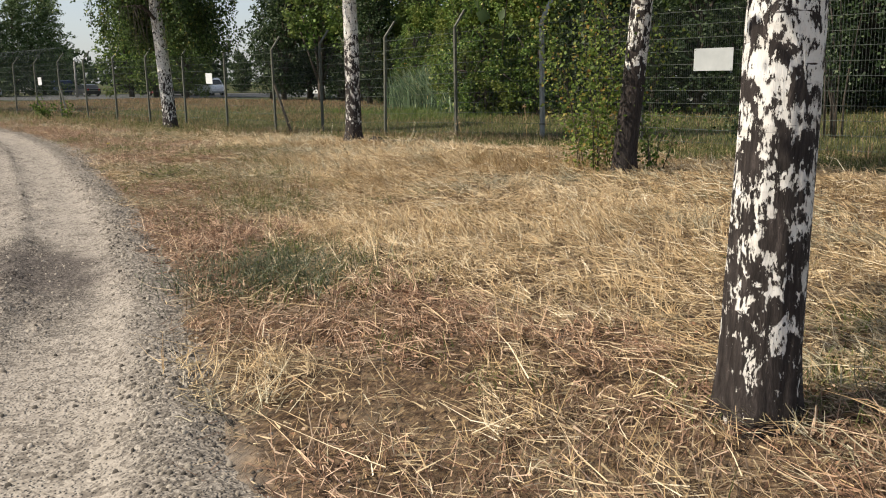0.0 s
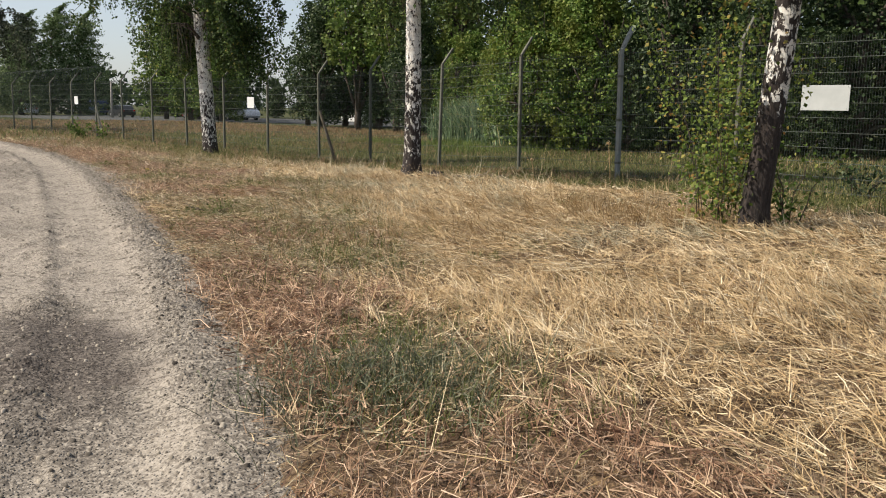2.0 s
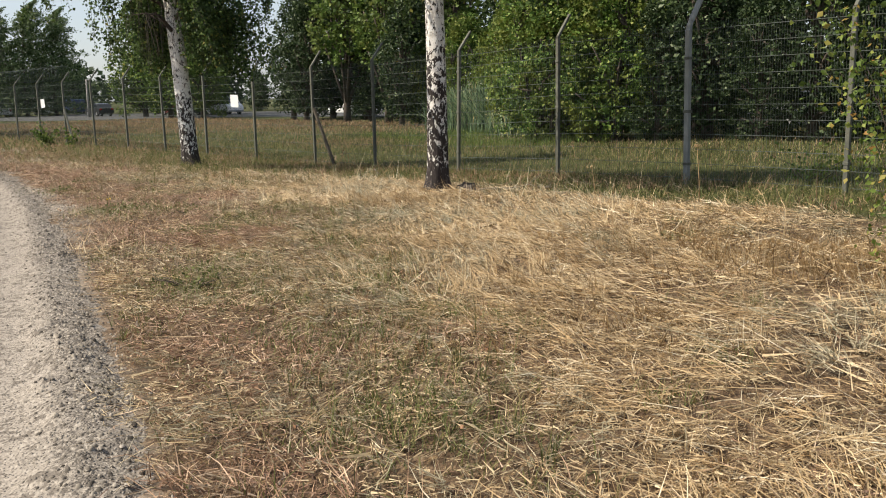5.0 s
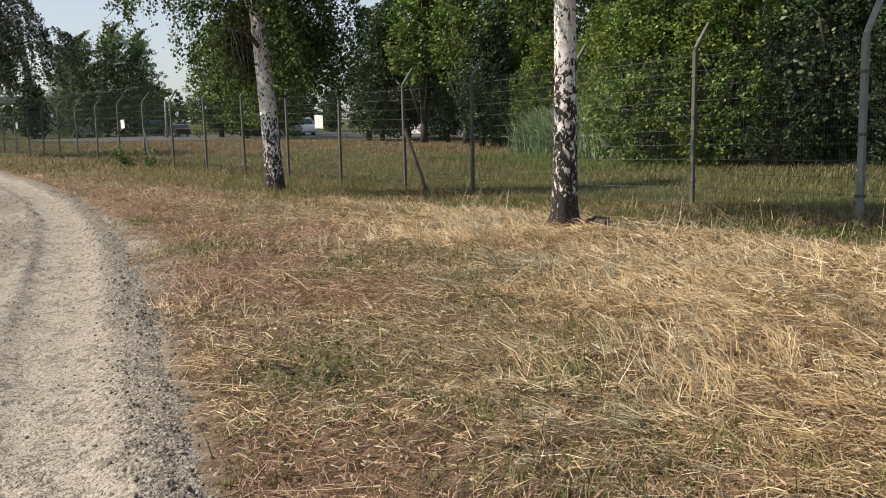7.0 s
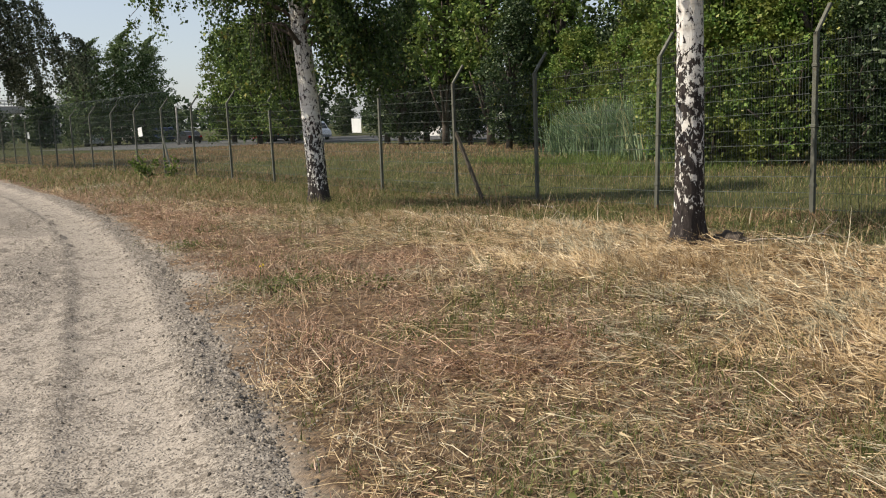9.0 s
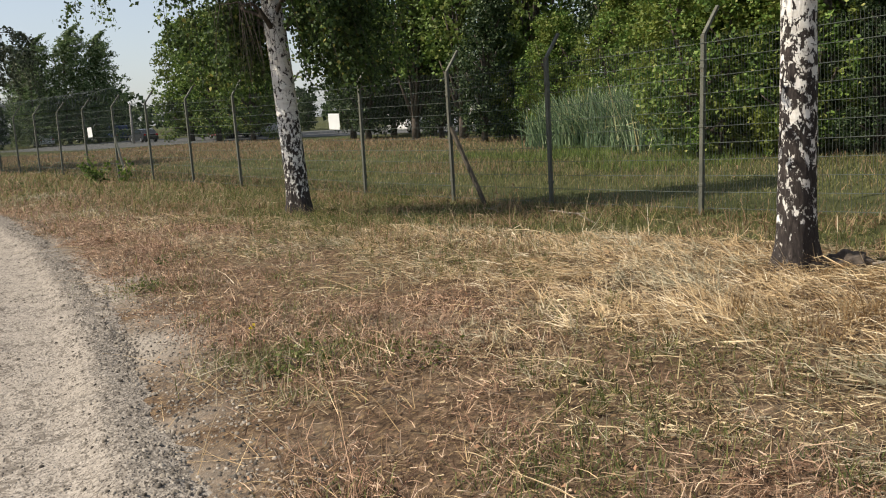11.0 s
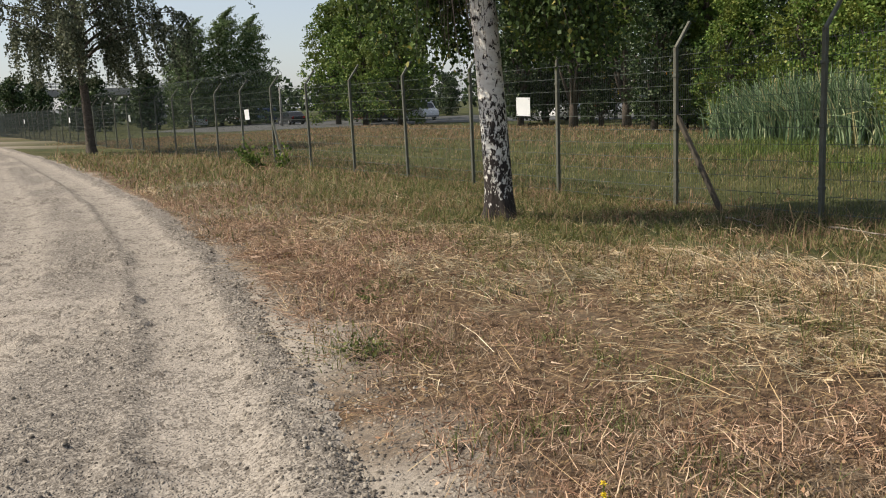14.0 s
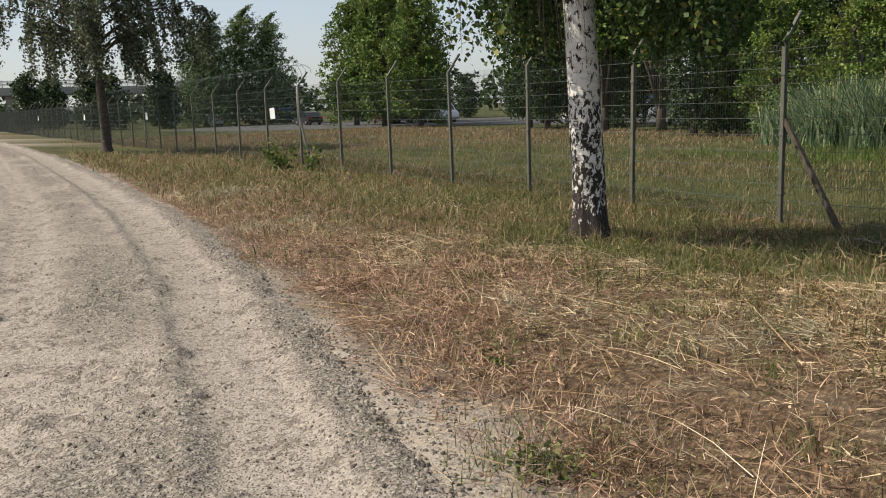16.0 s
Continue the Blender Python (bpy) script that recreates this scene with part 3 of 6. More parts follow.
def pebbles(name, x, y, z, r, label):
    """Small angular stones in one mesh."""
    n = len(x)
    base = np.array([(1, 0, -0.35), (-1, 0, -0.35), (0, 1, -0.35), (0, -1, -0.35), (0, 0, 0.55)], float)
    tri = np.array([(0, 2, 4), (2, 1, 4), (1, 3, 4), (3, 0, 4)])
    a = RNG.uniform(0, 6.283, n)
    sc = r[:, None, None] * RNG.uniform(0.55, 1.25, (n, 5, 1))
    p = base[None] * sc
    p[:, 4, :2] += RNG.uniform(-0.45, 0.45, (n, 2)) * r[:, None]
    ca, sa = np.cos(a)[:, None], np.sin(a)[:, None]
    co = np.stack((p[..., 0] * ca - p[..., 1] * sa + x[:, None], p[..., 0] * sa + p[..., 1] * ca + y[:, None], p[..., 2] * 1.05 + z[:, None] + 0.12 * r[:, None]), 2)
    small = r < 0.0082
    co, faces = co[small].reshape(-1, 3), (tri[None] + 5 * np.arange(int(small.sum()))[:, None, None]).reshape(-1, 3)
    # the larger stones have a lower and an upper rim
    big = ~small
    m = int(big.sum())
    q = np.arange(5) * 1.2566 + RNG.uniform(-0.3, 0.3, (m, 5))
    low_r, top_r = RNG.uniform(0.75, 1.15, (m, 5)), RNG.uniform(0.35, 0.8, (m, 5))
    flat = RNG.uniform(0.6, 1.3, m)[:, None]
    low = np.stack((np.cos(q) * low_r, np.sin(q) * low_r * flat, np.full((m, 5), -0.3)), 2)
    top = np.stack((np.cos(q + 0.4) * top_r, np.sin(q + 0.4) * top_r * flat, RNG.uniform(0.35, 0.75, (m, 5))), 2)
    c, s = np.cos(a[big])[:, None], np.sin(a[big])[:, None]
    p = np.concatenate((low, top), 1) * r[big][:, None, None]
    rock = np.stack((p[..., 0] * c - p[..., 1] * s + x[big][:, None], p[..., 0] * s + p[..., 1] * c + y[big][:, None], p[..., 2] + z[big][:, None]), 2)
    k = np.arange(5)
    nx = (k + 1) % 5
    shape = np.concatenate((np.stack((k, nx, k + 5), 1), np.stack((nx, nx + 5, k + 5), 1), np.array([(5, 6, 7), (5, 7, 8), (5, 8, 9)])))
    faces = np.concatenate((faces, len(co) + (shape[None] + 10 * np.arange(m)[:, None, None]).reshape(-1, 3)))
    ob = quick_mesh(name, np.concatenate((co, rock.reshape(-1, 3))), faces, MATS["stone"])
    return tagged(ob, label, "gravel", kind="stuff")


def along_edge(n, lo, hi, s0=0.0, s1=30.0):
    """Random places at d from lo to hi beside the road's edge, along the walked stretch."""
    back = 5.1  # the stretch behind the start
    a = np.array([5.2, 2.4])
    pts = [np.array([9.0, -1.0]), a] + [p for p in EDGE if p[0] < 5.1 and p[0] > -40]
    pts = np.array(pts)
    seg = np.hypot(*np.diff(pts, axis=0).T)
    cum = np.concatenate(([0], np.cumsum(seg))) - back
    s = RNG.uniform(s0 - (0 if s0 else 4.6), min(s1, cum[-1]), n)
    k = np.clip(np.searchsorted(cum, s) - 1, 0, len(seg) - 1)
    t = (s - cum[k]) / seg[k]
    p = pts[k] + (pts[k + 1] - pts[k]) * t[:, None]
    tan = (pts[k + 1] - pts[k]) / seg[k][:, None]
    d = RNG.uniform(lo, hi, n)
    return p[:, 0] + tan[:, 1] * d, p[:, 1] - tan[:, 0] * d, d, s


def build_gravel():
    x, y, d, s = along_edge(130000, -0.7, 0.8, 0, 30)
    late = np.clip((s - 13) / 3, 0, 1)
    heap = np.exp(-np.abs((d + 0.14 - 0.24 * late) / (0.17 + 0.22 * late)) ** 2.5)
    keep = RNG.random(len(x)) < (0.03 + heap) * (0.5 + 0.6 * (fbm(x, y, 1.5, 21) > 0.45)) * np.clip((36 - s) / 14, 0, 1)
    x, y = x[keep], y[keep]
    pebbles("edge_gravel", x, y, np.where(d[keep] > 0.05, ground_z(x, y), road_z(x, y)), 0.0036 + 0.011 * RNG.random(len(x)) ** 3, "loose grey angular gravel along the track's edge")
    x, y, d, s = along_edge(70000, -4.6, -0.2, 0, 32)
    keep = RNG.random(len(x)) < np.clip(0.04 + 0.30 * np.clip((fbm(x, y, 1.2, 23) - 0.42) * 4, 0, 1) + 0.75 * loose_share(x, y), 0, 1) * (1 - 0.85 * np.exp(-((d + 0.48) / 0.15) ** 2)) * np.clip(1.2 + d / 7, 0.4, 1) * np.clip((38 - s) / 14, 0, 1)
    x, y = x[keep], y[keep]
    pebbles("road_gravel", x, y, road_z(x, y), 0.0035 + 0.013 * RNG.random(len(x)) ** 3, "small grey stones strewn over the gravel track")


build_gravel()

# ---- fence ----
KNEE = 2.60


def post_z(p):
    return float(ground_z(np.array([p[0]]), np.array([p[1]]))[0])


FENCE = tagged(new("fence"), "grey steel security fence of posts and welded mesh", "fence")


def fence_post(pale=False, thick=0.066):
    """A square steel post with an arm that leans out over the far side."""
    root = new("post")
    root.parent = FENCE
    bm = bmesh.new()
    box(bm, (thick, thick, KNEE + 0.3), (0, 0, (KNEE - 0.3) / 2), bevel=0.006)
    part("shaft", bm, MATS["pale_post" if pale else "post"], root)
    bm = bmesh.new()
    if pale:
        tube(bm, [(0, 0, KNEE - 0.06), (0, 0.02, KNEE + 0.06), (0, 0.08, KNEE + 0.16), (0, 0.32, KNEE + 0.5)], thick * 0.55, 10)
    else:
        turn = Matrix.Rotation(radians(-38), 4, "X")
        box(bm, (thick * 0.8, thick * 0.7, 0.52), (0, 0.16, KNEE + 0.20), turn, 0.005)
    part("arm", bm, MATS["pale_post" if pale else "post"], root)
    for k in range(3):
        bm = bmesh.new()
        box(bm, (thick * 1.25, thick * 1.25, 0.045), (0, 0, 0.45 + 0.85 * k), bevel=0.004)
        part("clamp", bm, MATS["post"], root)
    return root


def fence_panel(length):
    """Welded mesh between two posts, along x from 0 to length."""
    root = new("mesh_panel")
    root.parent = FENCE
    levels = [0.10 + 0.237 * k for k in range(11)]
    for z in levels:
        bm = bmesh.new()
        for dy in (-0.009, 0.009):
            tube(bm, [(0.03, dy, z), (length - 0.03, dy, z)], 0.0045, 4, False)
        part("horizontal_wire", bm, MATS["wire"], root)
    n = int(length / 0.05)
    xs = np.linspace(0.05, length - 0.05, n)
    ring = np.array([(0.0024, 0), (-0.0013, 0.0021), (-0.0013, -0.0021)])
    co = np.zeros((n, 2, 3, 3))
    co[..., 0] = xs[:, None, None] + ring[None, None, :, 0]
    co[..., 1] = ring[None, None, :, 1]
    co[:, 0, :, 2], co[:, 1, :, 2] = 0.06, KNEE - 0.02
    f = np.array([(0, 1, 4, 3), (1, 2, 5, 4), (2, 0, 3, 5)])
    faces = (f[None] + 6 * np.arange(n)[:, None, None]).reshape(-1, 4)
    v = quick_mesh("wire_grid", co.reshape(-1, 3), faces, MATS["wire"], root)
    tagged(v, kind="stuff")
    return root


def build_fence():
    first_post, first_pale, first_panel = fence_post(), fence_post(True, 0.085), fence_panel(3.0)
    used = {}

    def put(source, m):
        if source in used:
            return copy_thing(source, m)
        used[source] = True
        source.matrix_basis = m
        return source

    for k, p in enumerate(POSTS):
        q = POSTS[min(k + 1, len(POSTS) - 1)]
        d = (q - p) if k + 1 < len(POSTS) else p - POSTS[k - 1]
        yaw = math.degrees(math.atan2(d[1], d[0]))
        z = post_z(p)
        lean = RNG.uniform(-0.9, 0.9, 2)
        pale = k == FIRST - 4
        put(first_pale if pale else first_post, pose(p[0], p[1], z - (0.12 if pale else 0), lean[0], lean[1], yaw + 180))
        if k + 1 < len(POSTS):
            put(first_panel, pose(p[0], p[1], z, 0, math.degrees(math.atan2(z - post_z(q), 3.0)), yaw) @ Matrix.Diagonal((float(np.hypot(*d)) / 3.0, 1, 1, 1)))
    # slanting struts beside two of the posts
    for k, name in ((FIRST, "rusty brown strut propping a fence post"), (FIRST + 6, "slanting grey strut propping a fence post"), (FIRST + 13, "slanting grey strut propping a fence post")):
        p, z = POSTS[k], post_z(POSTS[k])
        foot = p - U1 * 1.12 + np.array((-0.44, -0.9)) * 0.05
        bm = bmesh.new()
        a, b = Vector((p[0], p[1], z + 1.55)), Vector((foot[0], foot[1], z - 0.1))
        mid = (a + b) / 2
        turn = (b - a).to_track_quat("Z", "Y").to_matrix().to_4x4()
        box(bm, (0.07, 0.07, (b - a).length), mid, turn, 0.006)
        part("strut", bm, MATS["rusty_post" if k == FIRST else "post"], FENCE, name)
    # coiled razor wire over the far stretch
    for k in range(FIRST + 6, FIRST + 16):
        a, b = POSTS[k], POSTS[k + 1]
        bm = bmesh.new()
        za, zb = post_z(a), post_z(b)
        pts = []
        for i in range(0, 8 * 14 + 1):
            f = i / (8 * 14)
            q = 2 * math.pi * i / 14
            r = 0.30 * (1 + 0.08 * math.sin(i * 1.7))
            c = a + (b - a) * f
            out = np.array((0.43, 0.9)) * (0.17 + r * math.cos(q))
            pts.append((c[0] + out[0], c[1] + out[1], za + (zb - za) * f + KNEE + 0.36 + r * math.sin(q)))
        tube(bm, pts, 0.008, 3, False)
        tagged(part("razor_wire_coil", bm, MATS["wire"]), "coil of grey razor wire along the fence top", "razor wire", "razor wire coils")
    # blank boards wired to the mesh
    for k, along, w, h, zc, label in ((FIRST + 1, 1.02, 0.46, 0.37, 1.73, "plain white notice board wired to the fence"), (FIRST + 7, -0.72, 0.46, 0.37, 1.73, "plain white notice board wired to the fence"), (FIRST + 13, -0.72, 0.46, 0.37, 1.73, "plain white notice board wired to the fence"), (FIRST + 19, -0.72, 0.46, 0.37, 1.73, "plain white notice board wired to the fence"), (FIRST + 27, -0.72, 0.46, 0.37, 1.73, "plain white notice board wired to the fence"), (FIRST - 6, 1.17, 0.80, 0.40, 1.60, "wide white notice board on the fence, shade painted in")):
        p = POSTS[k]
        d = POSTS[k + 1] - p
        d = d / np.hypot(*d)
        at = p + d * along + np.array((-d[1], d[0])) * 0.045
        root = new("notice_board")
        root.matrix_basis = pose(at[0], at[1], post_z(p) + zc, RNG.uniform(-2, 2), RNG.uniform(-3, 3), math.degrees(math.atan2(d[1], d[0])) + 180)
        bm = bmesh.new()
        box(bm, (w, 0.006, h), bevel=0.002)
        part("plate", bm, MATS["shaded_board" if w > 0.6 else "board"], root)
        for sx in (-1, 1):
            for sz in (-1, 1):
                bm = bmesh.new()
                tube(bm, [(sx * (w / 2 - 0.03), -0.012, sz * (h / 2 - 0.03)), (sx * (w / 2 - 0.03), 0.035, sz * (h / 2 - 0.03))], 0.006, 6)
                part("wire_tie", bm, MATS["wire"], root)
        tagged(root, label, "sign", "fence boards")


build_fence()

# ---- trees ----


def leaf_mesh(name, centres, size, material, parent=None, droop=0.0, kite=0.6):
    """Many kite-shaped leaves, folded along the midrib, round the given places."""
    n = len(centres)
    a = RNG.uniform(0, 2 * math.pi, n)
    el = RNG.normal(-droop, 0.6, n)
    s = size * RNG.uniform(0.6, 1.25, n)
    d = np.stack((np.cos(a) * np.cos(el), np.sin(a) * np.cos(el), np.sin(el)), 1)
    r = RNG.normal(0, 1, (n, 3))
    w = np.cross(d, r)
    w /= np.linalg.norm(w, axis=1)[:, None] + 1e-6
    up = np.cross(w, d)
    c = np.asarray(centres)
    L, W = s[:, None], (s * kite * 0.5)[:, None]
    base, tip = c - d * L * 0.5, c + d * L * 0.5
    p = c - d * L * 0.08
    co = np.stack((base, p + w * W + up * W * 0.3, tip, p - w * W + up * W * 0.3), 1).reshape(-1, 3)
    i = 4 * np.arange(n)[:, None]
    faces = np.concatenate((i + np.array([[0, 1, 2]]), i + np.array([[0, 2, 3]])), 1).reshape(-1, 3)
    return quick_mesh(name, co, faces, material, parent)


def trunk_mesh(height, r0, lean, bend, ridge=0.05, flare=0.45, rows=0.05, sides=36, seed=1, taper=0.055):
    """A stem with flared foot and furrowed bark; lean in metres of shift per metre."""
    zs = np.arange(-0.15, height, rows)
    q = np.linspace(0, 2 * np.pi, sides, endpoint=False)
    z, a = np.meshgrid(zs, q, indexing="ij")
    zc = np.clip(z, 0, None)
    r = r0 * (1 - taper * zc) + r0 * flare * np.exp(-zc / 0.16)
    r = np.maximum(r, 0.02)
    rough = np.clip(1.5 - zc / 1.9, 0.12, 1)
    arc = a / (2 * np.pi) * 11
    rid = fbm(arc + 0.4 * lattice(arc * 0, z, 1.7, seed), z * 0.55, 1.0, seed) * 0.5 + fbm((arc * 2.3), z * 1.6, 1.0, seed + 2) * 0.5 - 0.5
    fade = np.minimum(1, np.minimum(a, 2 * np.pi - a) / 0.35)
    r = r * (1 + 2.0 * ridge * rough * rid * fade)
    r = r * (1 + 0.16 * np.exp(-zc / 0.22) * np.cos(3 * a + seed) + 0.10 * np.exp(-zc / 0.2) * np.cos(5 * a + 2 * seed))
    cx = lean[0] * zc + bend[0] * np.sin(zc * 0.9)
    cy = lean[1] * zc + bend[1] * np.sin(zc * 0.9)
    co = np.stack((cx + r * np.cos(a), cy + r * np.sin(a), z), 2).reshape(-1, 3)
    nz = len(zs)
    i, j = np.meshgrid(np.arange(nz - 1), np.arange(sides), indexing="ij")
    i, j = i.ravel(), j.ravel()
    k = (j + 1) % sides
    faces = np.stack((i * sides + j, i * sides + k, (i + 1) * sides + k, (i + 1) * sides + j), 1)
    return co, faces


def birch(place, height, r0, lean, bend, bark, low, spread, leaves, seed, ridge=0.05, flare=0.45, leaf=0.075, taper=0.055, rows=0.05, sides=36, leaves_of="birch_leaf", bare=0.0, boughs=(), label="white birch trunk with black furrowed base and drooping crown"):
    """Birch: stem, limbs that rise then hang, long drooping twigs with leaves."""
    global RNG
    RNG = np.random.default_rng(seed)
    root = new("birch_tree")
    z0 = float(ground_z(np.array([place[0]]), np.array([place[1]]))[0])
    root.matrix_basis = pose(place[0], place[1], z0)
    co, faces = trunk_mesh(height, r0, lean, bend, ridge, flare, rows, sides, seed, taper)
    quick_mesh("trunk", co, faces, MATS[bark], root, True)
    twigs = bmesh.new()
    spots = []
    n_limb = 34
    for k in range(n_limb):
        f = k / (n_limb - 1)
        z = low + 0.7 + (height - low - 1.1) * f ** 1.7
        a = k * 2.4 + RNG.uniform(-0.4, 0.4)
        reach = spread * (0.55 + 0.45 * math.sin(math.pi * min(1, 0.25 + 0.75 * f))) * (1 - 0.55 * f) * RNG.uniform(0.75, 1.15)
        x0, y0 = lean[0] * z + bend[0] * math.sin(z * 0.9), lean[1] * z + bend[1] * math.sin(z * 0.9)
        pts, rad = [], []
        for i in range(7):
            g = i / 6
            pts.append((x0 + math.cos(a) * reach * g, y0 + math.sin(a) * reach * g, z + 0.85 * reach * g * (1 - 0.72 * g) + RNG.uniform(-0.05, 0.05)))
            rad.append(max(0.006, r0 * 0.27 * (1 - 0.9 * g) * (1 - 0.4 * f)))
        bm = bmesh.new()
        tube(bm, pts, rad, 6, False)
        part("limb", bm, MATS["twig"], root, smooth=True)
        for _ in range(16):
            g = RNG.uniform(0.2, 1.0)
            i = min(5, int(g * 6))
            h = g * 6 - i
            p = Vector(pts[i]).lerp(Vector(pts[i + 1]), h)
            hang = RNG.uniform(0.7, 2.3) * (0.6 + 0.5 * spread / 3)
            hang = min(hang, max(0.3, p.z - low * RNG.uniform(0.85, 1.1)))
            side = RNG.uniform(-0.5, 0.5, 2) + np.array((math.cos(a), math.sin(a))) * 0.35
            tw = []
            for j in range(5):
                u = j / 4
                tw.append((p.x + side[0] * math.sqrt(u) * 0.9 + 0.25 * u, p.y + side[1] * math.sqrt(u) * 0.9 + 0.10 * u, p.z + 0.12 * math.sin(math.pi * min(1, u * 1.6)) - hang * u ** 1.5))
            tube(twigs, tw, [0.006, 0.005, 0.004, 0.003, 0.002], 3, False)
            m = max(3, int(leaves / (n_limb * 16)))
            u = RNG.uniform(0.05, 1.0, m) * 4
            i = np.minimum(3, u.astype(int))
            arr = np.array(tw)
            q = arr[i] + (arr[i + 1] - arr[i]) * (u - i)[:, None]
            spots.append(q + RNG.normal(0, 0.085, (m, 3)))
    extra = []
    for a, reach, z, tip in boughs:  # heading, reach, height at the stem, height at the tip
        x0, y0 = lean[0] * z, lean[1] * z
        pts = [(x0 + math.cos(a) * reach * g, y0 + math.sin(a) * reach * g, z + (tip + 0.5 - z) * g + 0.8 * math.sin(math.pi * g)) for g in np.linspace(0, 1, 9)]
        bm = bmesh.new()
        tube(bm, pts, [max(0.005, 0.035 * (1 - 0.9 * k / 8)) for k in range(9)], 6, False)
        part("limb", bm, MATS["twig"], root, smooth=True)
        for k in range(26):
            p = np.array(pts[int(RNG.integers(3, 9))]) + RNG.normal(0, 0.06, 3)
            hang = RNG.uniform(0.3, 1.0)
            out = RNG.normal(0, 0.16, 2)
            tw = np.array([(p[0] + out[0] * u, p[1] + out[1] * u, p[2] - hang * u ** 1.4) for u in (0, 0.25, 0.5, 0.75, 1.0)])
            tube(twigs, tw, [0.004, 0.0035, 0.003, 0.0025, 0.002], 3, False)
            u = RNG.uniform(0.0, 4.0, 46)
            i = np.minimum(3, u.astype(int))
            extra.append(tw[i] + (tw[i + 1] - tw[i]) * (u - i)[:, None] + RNG.normal(0, 0.05, (46, 3)))
    part("branchwork", twigs, MATS["twig"], root)
    spots = np.concatenate(spots)
    if bare:  # the side towards the track carries no low twigs
        q = spots - np.stack((lean[0] * spots[:, 2], lean[1] * spots[:, 2], spots[:, 2] * 0), 1)
        u, v = q[:, 0] * 0.42 - q[:, 1] * 0.907, q[:, 0] * 0.907 + q[:, 1] * 0.42
        sunny = -0.84 * q[:, 0] - 0.54 * q[:, 1]
        gone = (u > -0.15) & (np.abs(v + 0.15 * u) < bare * (0.6 + 0.8 * fbm(spots[:, 2], spots[:, 2] * 0, 1.1, seed))) & (spots[:, 2] < 3.8)
        lat = 0.54 * q[:, 0] - 0.84 * q[:, 1]
        drop = spots[:, 2] - 1.07 * sunny
        gone |= (sunny > 0) & (np.abs(lat) < 0.4) & (drop > 1.6) & (drop < 4.2) & (RNG.random(len(q)) < 0.85)
        spots = spots[~gone]
    if extra:
        spots = np.concatenate([spots] + extra)
    leaf_mesh("crown", spots, leaf, MATS[leaves_of], root, 0.7, 0.8)
    return tagged(root, label, "birch tree", "birches along the fence")


def clumps(n, per, centre, radii, shell, spread, lump=0.35, seed=0):
    """Leaf places in clumps over a lumpy ellipsoid."""
    g = np.random.default_rng(seed)
    d = g.normal(0, 1, (n, 3))
    d /= np.linalg.norm(d, axis=1)[:, None]
    bumps = g.normal(0, 1, (9, 3))
    bumps /= np.linalg.norm(bumps, axis=1)[:, None]
    r = 1 - lump + lump * 1.6 * np.max(d @ bumps.T, axis=1) ** 2
    r = r * (shell + (1 - shell) * g.random(n) ** 0.5)
    c = np.asarray(centre) + d * r[:, None] * np.asarray(radii)
    return (c[:, None, :] + g.normal(0, spread, (n, per, 3)) * np.array((1, 1, 0.8))).reshape(-1, 3)


def broad_tree(name, height, crown_low, radius, leaf, n, material, bark="twig", stems=1, seed=1, label="", category="tree", lumps=7, lean=0.0):
    """A leafy tree or tall shrub: stem or stems, limbs, crown of many lumps."""
    g = np.random.default_rng(seed)
    root = new(name)
    tips = []
    for s in range(stems):
        a = g.uniform(0, 6.28)
        off = 0.0 if stems == 1 else 0.35
        x, y = off * math.cos(a), off * math.sin(a)
        r = 0.035 * height / max(1, stems * 0.6) * 0.55
        bm = bmesh.new()
        top = height * 0.75
        pts = [(x + lean * t * t * height + g.normal(0, 0.04) * height * 0.3 * t + x * 3 * t, y + g.normal(0, 0.04) * height * 0.3 * t + y * 3 * t, -0.2 + top * t) for t in (0, 0.12, 0.3, 0.5, 0.75, 1.0)]
        tube(bm, pts, [r * 1.25, r, r * 0.85, r * 0.65, r * 0.4, r * 0.15], 9)
        part("trunk", bm, MATS[bark], root, smooth=True)
        tips.append(pts)
    spots = []
    mid = (height + crown_low) / 2
    for k in range(lumps):
        a, f = k * 2.4 + g.uniform(-0.3, 0.3), (k + 0.5) / lumps
        zc = crown_low + (height - crown_low) * (0.06 + 0.84 * f)
        wide = radius * (1.0 - 0.5 * abs(2 * f - 0.75))
        out = 0.30 + 0.40 * g.random()
        cx, cy = out * wide * math.cos(a) + lean * zc * zc / height, out * wide * math.sin(a)
        rr = (wide * 0.39, wide * 0.39, min(wide * 0.39, (height - crown_low) * 0.15))
        spots.append(clumps(max(4, n // lumps // 14), 14, (cx, cy, zc), rr, 0.72, 0.06 + leaf * 0.5, 0.35, seed * 31 + k))
        base = tips[k % stems][min(4, 1 + int(f * 4))]
        bm = bmesh.new()
        tube(bm, [base, ((base[0] + cx) / 2, (base[1] + cy) / 2, (base[2] + zc) / 2 + 0.15), (cx, cy, zc)], [0.011 * height, 0.007 * height, 0.003 * height], 6)
        part("limb", bm, MATS[bark], root, smooth=True)
    leaf_mesh("crown", np.concatenate(spots), leaf, MATS[material], root, 0.2, 0.7)
    return tagged(root, label, category)


